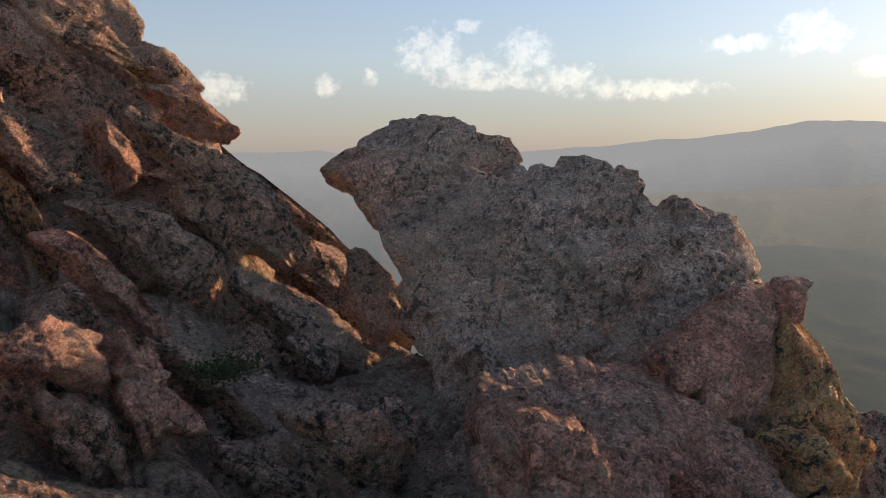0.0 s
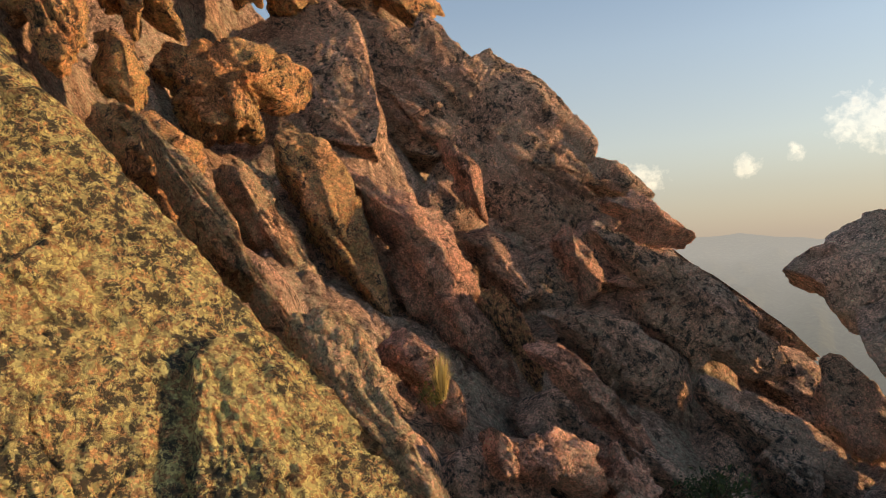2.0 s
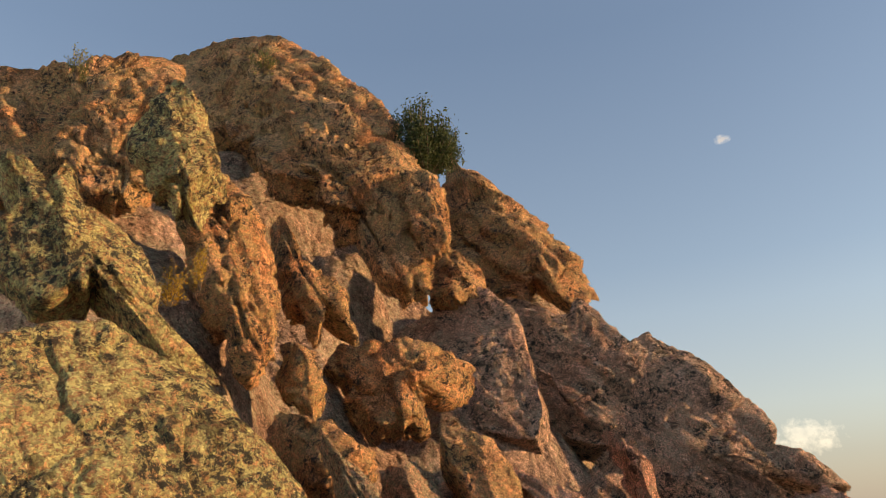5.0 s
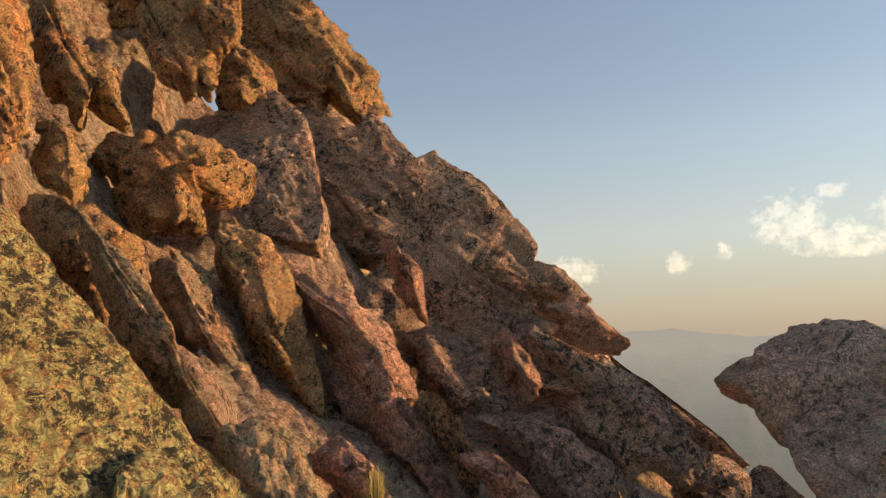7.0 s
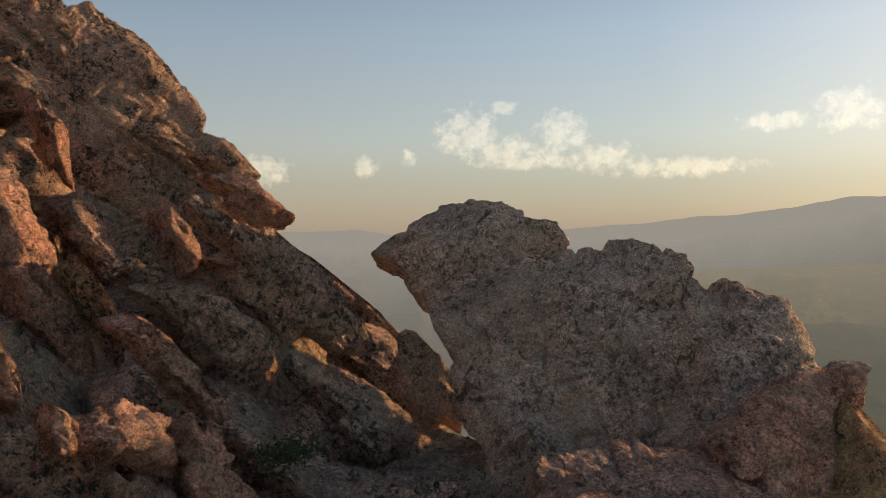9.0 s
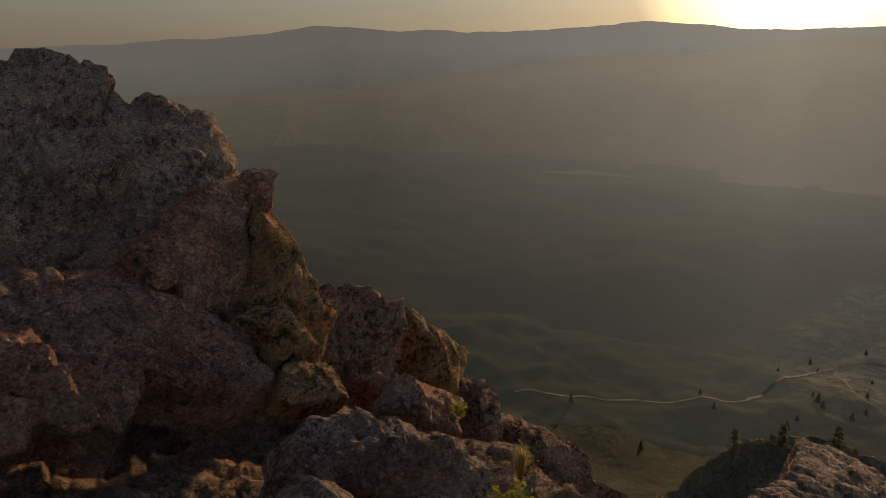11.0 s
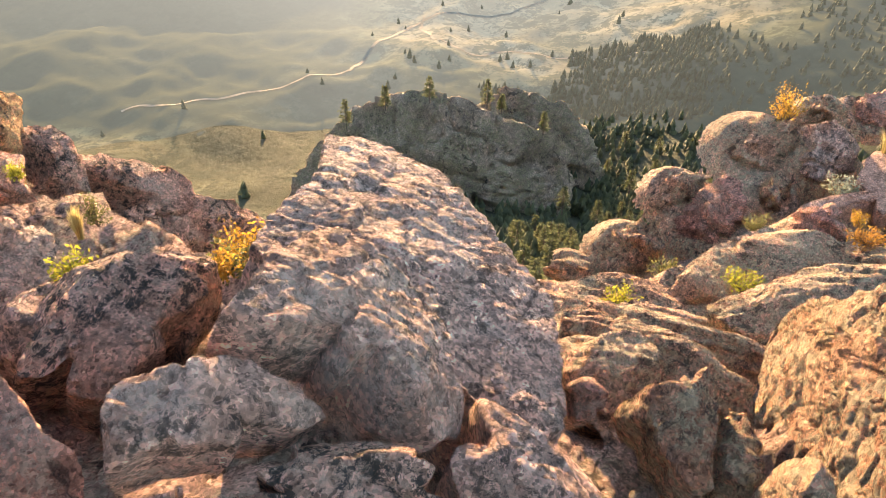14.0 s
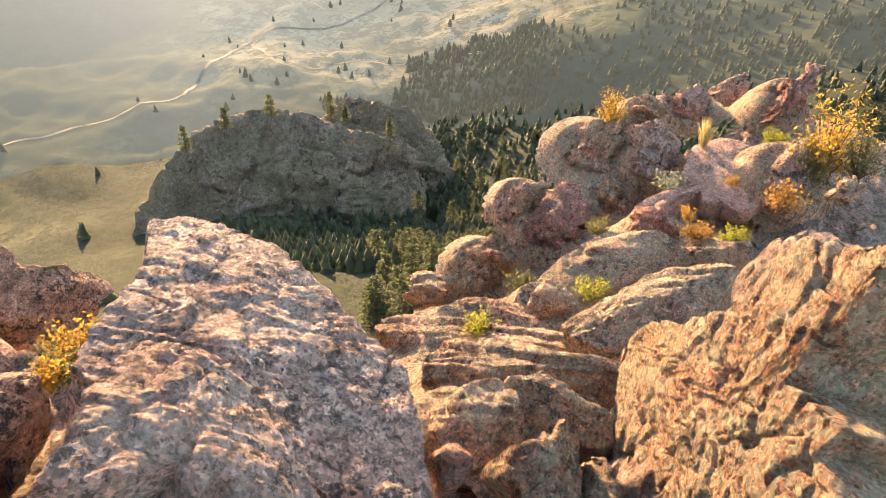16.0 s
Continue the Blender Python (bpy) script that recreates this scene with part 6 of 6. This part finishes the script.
shrub((8.21, 0.63, -3.79), 0.24, 0.15, 'lime', 'yellow green shrub in the gully')
shrub((8.44, 1.13, -4.02), 0.18, 0.10, 'lime', 'low yellow green shrub in the gully')
shrub((15.00, -0.43, -3.84), 0.36, 0.34, 'gold', 'golden orange autumn shrub on a boulder')
shrub((13.36, -3.79, -3.16), 0.62, 0.75, 'gold', 'large golden autumn shrub beside the trail')
shrub((13.07, -3.49, -3.48), 0.40, 0.45, 'olive', 'olive and golden shrub beside the trail')
shrub((13.00, -4.19, -3.21), 0.40, 0.50, 'olive', 'olive shrub beside the trail')
tuft((13.98, -1.98, -4.00), 0.25, 0.45, 'straw', 'tall straw coloured grass by the trail')
shrub((12.83, -1.46, -4.15), 0.28, 0.22, 'sage', 'grey green sage bush by the trail')
shrub((11.21, -1.67, -3.73), 0.12, 0.14, 'gold', 'small golden bush by the trail')
shrub((10.55, -1.79, -3.64), 0.26, 0.13, 'rust', 'rust coloured low shrub by the trail')
shrub((10.51, -2.25, -3.59), 0.22, 0.11, 'lime', 'yellow green low shrub by the trail')
shrub((8.95, -0.50, -3.64), 0.22, 0.18, 'lime', 'yellow green shrub on the granite')
shrub((10.47, 0.53, -4.84), 0.30, 0.16, 'olive', 'sparse olive shrub under the knobs')
shrub((11.74, -0.45, -4.49), 0.24, 0.15, 'olive', 'olive shrub among granite knobs')
shrub((14.32, -3.15, -3.84), 0.25, 0.18, 'lime', 'yellow green shrub beside the trail')
shrub((12.63, -2.39, -3.90), 0.14, 0.09, 'rust', 'small rust coloured plant on the trail')
shrub((11.75, -2.98, -3.61), 0.35, 0.20, 'rust', 'rust and olive brush beside the trail')
shrub((3.90, 2.48, -1.10), 0.20, 0.12, 'olive', 'dark olive shrub below the ridge')
shrub((4.18, 2.57, -1.15), 0.20, 0.16, 'gold', 'golden green shrub below the peaked boulder')
DOME_PINES = ((189.9, 111.3, -100.1), (207.4, 85.3, -100.9), (209.4, 81.2, -102.6), (198.8, 100.8, -99.0), (214.1, 68.7, -109.2), (190.6, 53.0, -120.7), (177.4, 52.3, -122.1), (171.9, 43.8, -120.8), (190.6, 42.7, -121.0), (180.1, 119.3, -103.8), (178.8, 36.6, -122.2), (164.4, 53.7, -126.9), (210.1, 38.4, -119.8))


# ---- pines of the valley ----
PINE = leaf_material("pine_needles", (0.07, 0.08, 0.04), (0.17, 0.18, 0.08))


def pine(seed, high):
    rng = np.random.RandomState(seed)
    tree = tagged(new("pine_tree"), "dark green pine on the wooded slope below", "tree", "pines of the valley")
    pts, aim, starts, ends, thick = [], [], [np.array((0, 0, -1.0))], [np.array((rng.normal() * 0.2, rng.normal() * 0.2, high))], [0.2]
    for z in np.arange(0.16, 0.99, 0.045):
        reach = high * 0.27 * (1 - z) ** 0.75 * rng.uniform(0.75, 1.2) + 0.15
        for b in range(int(4 + 4 * (1 - z))):
            th = rng.uniform(0, 2 * math.pi)
            d = np.array((math.cos(th), math.sin(th), rng.uniform(-0.25, 0.25)))
            length = reach * rng.uniform(0.55, 1.15)
            at = np.array((0, 0, z * high))
            starts.append(at)
            ends.append(at + d * length)
            thick.append(0.04)
            for s in np.arange(0.3, 1.05, 0.14):
                for _ in range(2):
                    pts.append(at + d * length * s + rng.normal(size=3) * 0.16)
                    aim.append(d + (0, 0, 0.25))
    v, f = stems(np.array(starts), np.array(ends), np.array(thick), 5)
    part("trunk", mesh_from("trunk", v, f, BARK), tree, "brown trunk with thin limbs")
    v, f = leaves(np.array(pts), 0.26, rng, np.array(aim))
    part("crown", mesh_from("crown", v, f, PINE, False), tree, "ragged crown of dark needles")
    return tree


def pine_spots(count, az, dist, seed, keep):
    rng = np.random.RandomState(seed)
    n = count * 9
    a, r = rng.uniform(*az, n), np.exp(rng.uniform(math.log(dist[0]), math.log(dist[1]), n))
    size, turn = rng.uniform(0.65, 1.25, n), rng.uniform(0, 360, n)
    x, y = r * np.sin(np.radians(a)), r * np.cos(np.radians(a))
    kept = np.flatnonzero(keep(a, r, x, y))[:count]
    deep = far_height(x[kept], y[kept])
    return [(x[i], y[i], ground_at(x[i], y[i]) if r[i] < 335 else z, size[i], turn[i]) for i, z in zip(kept, deep)]


kinds = [pine(601, 7.0), pine(602, 8.5), pine(603, 5.5), pine(604, 7.5)]
spots = [(x, y, z - 0.5, 0.8, 37.0 * x) for x, y, z in DOME_PINES]
spots += pine_spots(265, (70, 110), (80, 300), 41, lambda a, r, x, y: (a > 75) | (r < 190))
for i, (x, y, z, s, turn) in enumerate(spots):
    m = pose(x, y, z, 0, 0, turn)
    if i < 4:
        kinds[i].matrix_basis = m
    else:
        copy_thing(kinds[i % 4], m)


def woods(name, spots, mat, label):
    """Far conifers, each a stack of ragged skirts."""
    rng = np.random.RandomState(8)
    vs, fs, base = [], [], 0
    for x, y, z, s, turn in spots:
        h = 5.0 * s
        for lo, hi, w in ((0.06, 0.55, 0.30), (0.30, 0.80, 0.25), (0.55, 1.0, 0.16)):
            k = 7
            t = np.arange(k) * 2 * math.pi / k + rng.uniform(0, 6)
            r = h * w * rng.uniform(0.6, 1.25, k)
            ring = np.stack((x + np.cos(t) * r, y + np.sin(t) * r, z + h * lo + rng.uniform(-0.05, 0.08, k) * h), 1)
            top = np.array([[x + rng.normal() * 0.15, y + rng.normal() * 0.15, z + h * hi]])
            vs += [ring, top]
            i = np.arange(k)
            fs.append(np.stack((base + i, base + (i + 1) % k, np.full(k, base + k)), 1))
            base += k + 1
    ob = new(name, mesh_from(name, np.concatenate(vs), np.concatenate(fs), mat, False))
    return tagged(ob, label, "forest", kind="stuff")


def wooded(a, r, x, y):
    return ((cover(x, y)[1] > 0.55) & (r < valley_foot(a) - 10)) | ((a > 84) & (r < 330)) | ((a * 7.31 + r * 3.17) % 1 < 0.012) & (r < valley_foot(a))


woods("pine_woods", pine_spots(800, (30, 80), (150, 330), 42, wooded) + pine_spots(2600, (76, 114), (110, 330), 43, wooded) + pine_spots(450, (58, 80), (120, 205), 46, lambda a, r, x, y: r > 0), PINE, "dark pine woods on the valley slopes")
g = Graph("haze_glow_pines")
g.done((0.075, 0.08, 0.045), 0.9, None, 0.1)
# a faint emission on the trees stands in for haze
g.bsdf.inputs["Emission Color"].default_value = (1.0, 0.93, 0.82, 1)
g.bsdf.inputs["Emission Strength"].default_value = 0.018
woods("backdrop_woods", pine_spots(2200, (16, 84), (330, 740), 44, wooded) + pine_spots(1200, (84, 114), (330, 640), 45, wooded), g.mat, "distant pine woods with haze painted as faint glow")
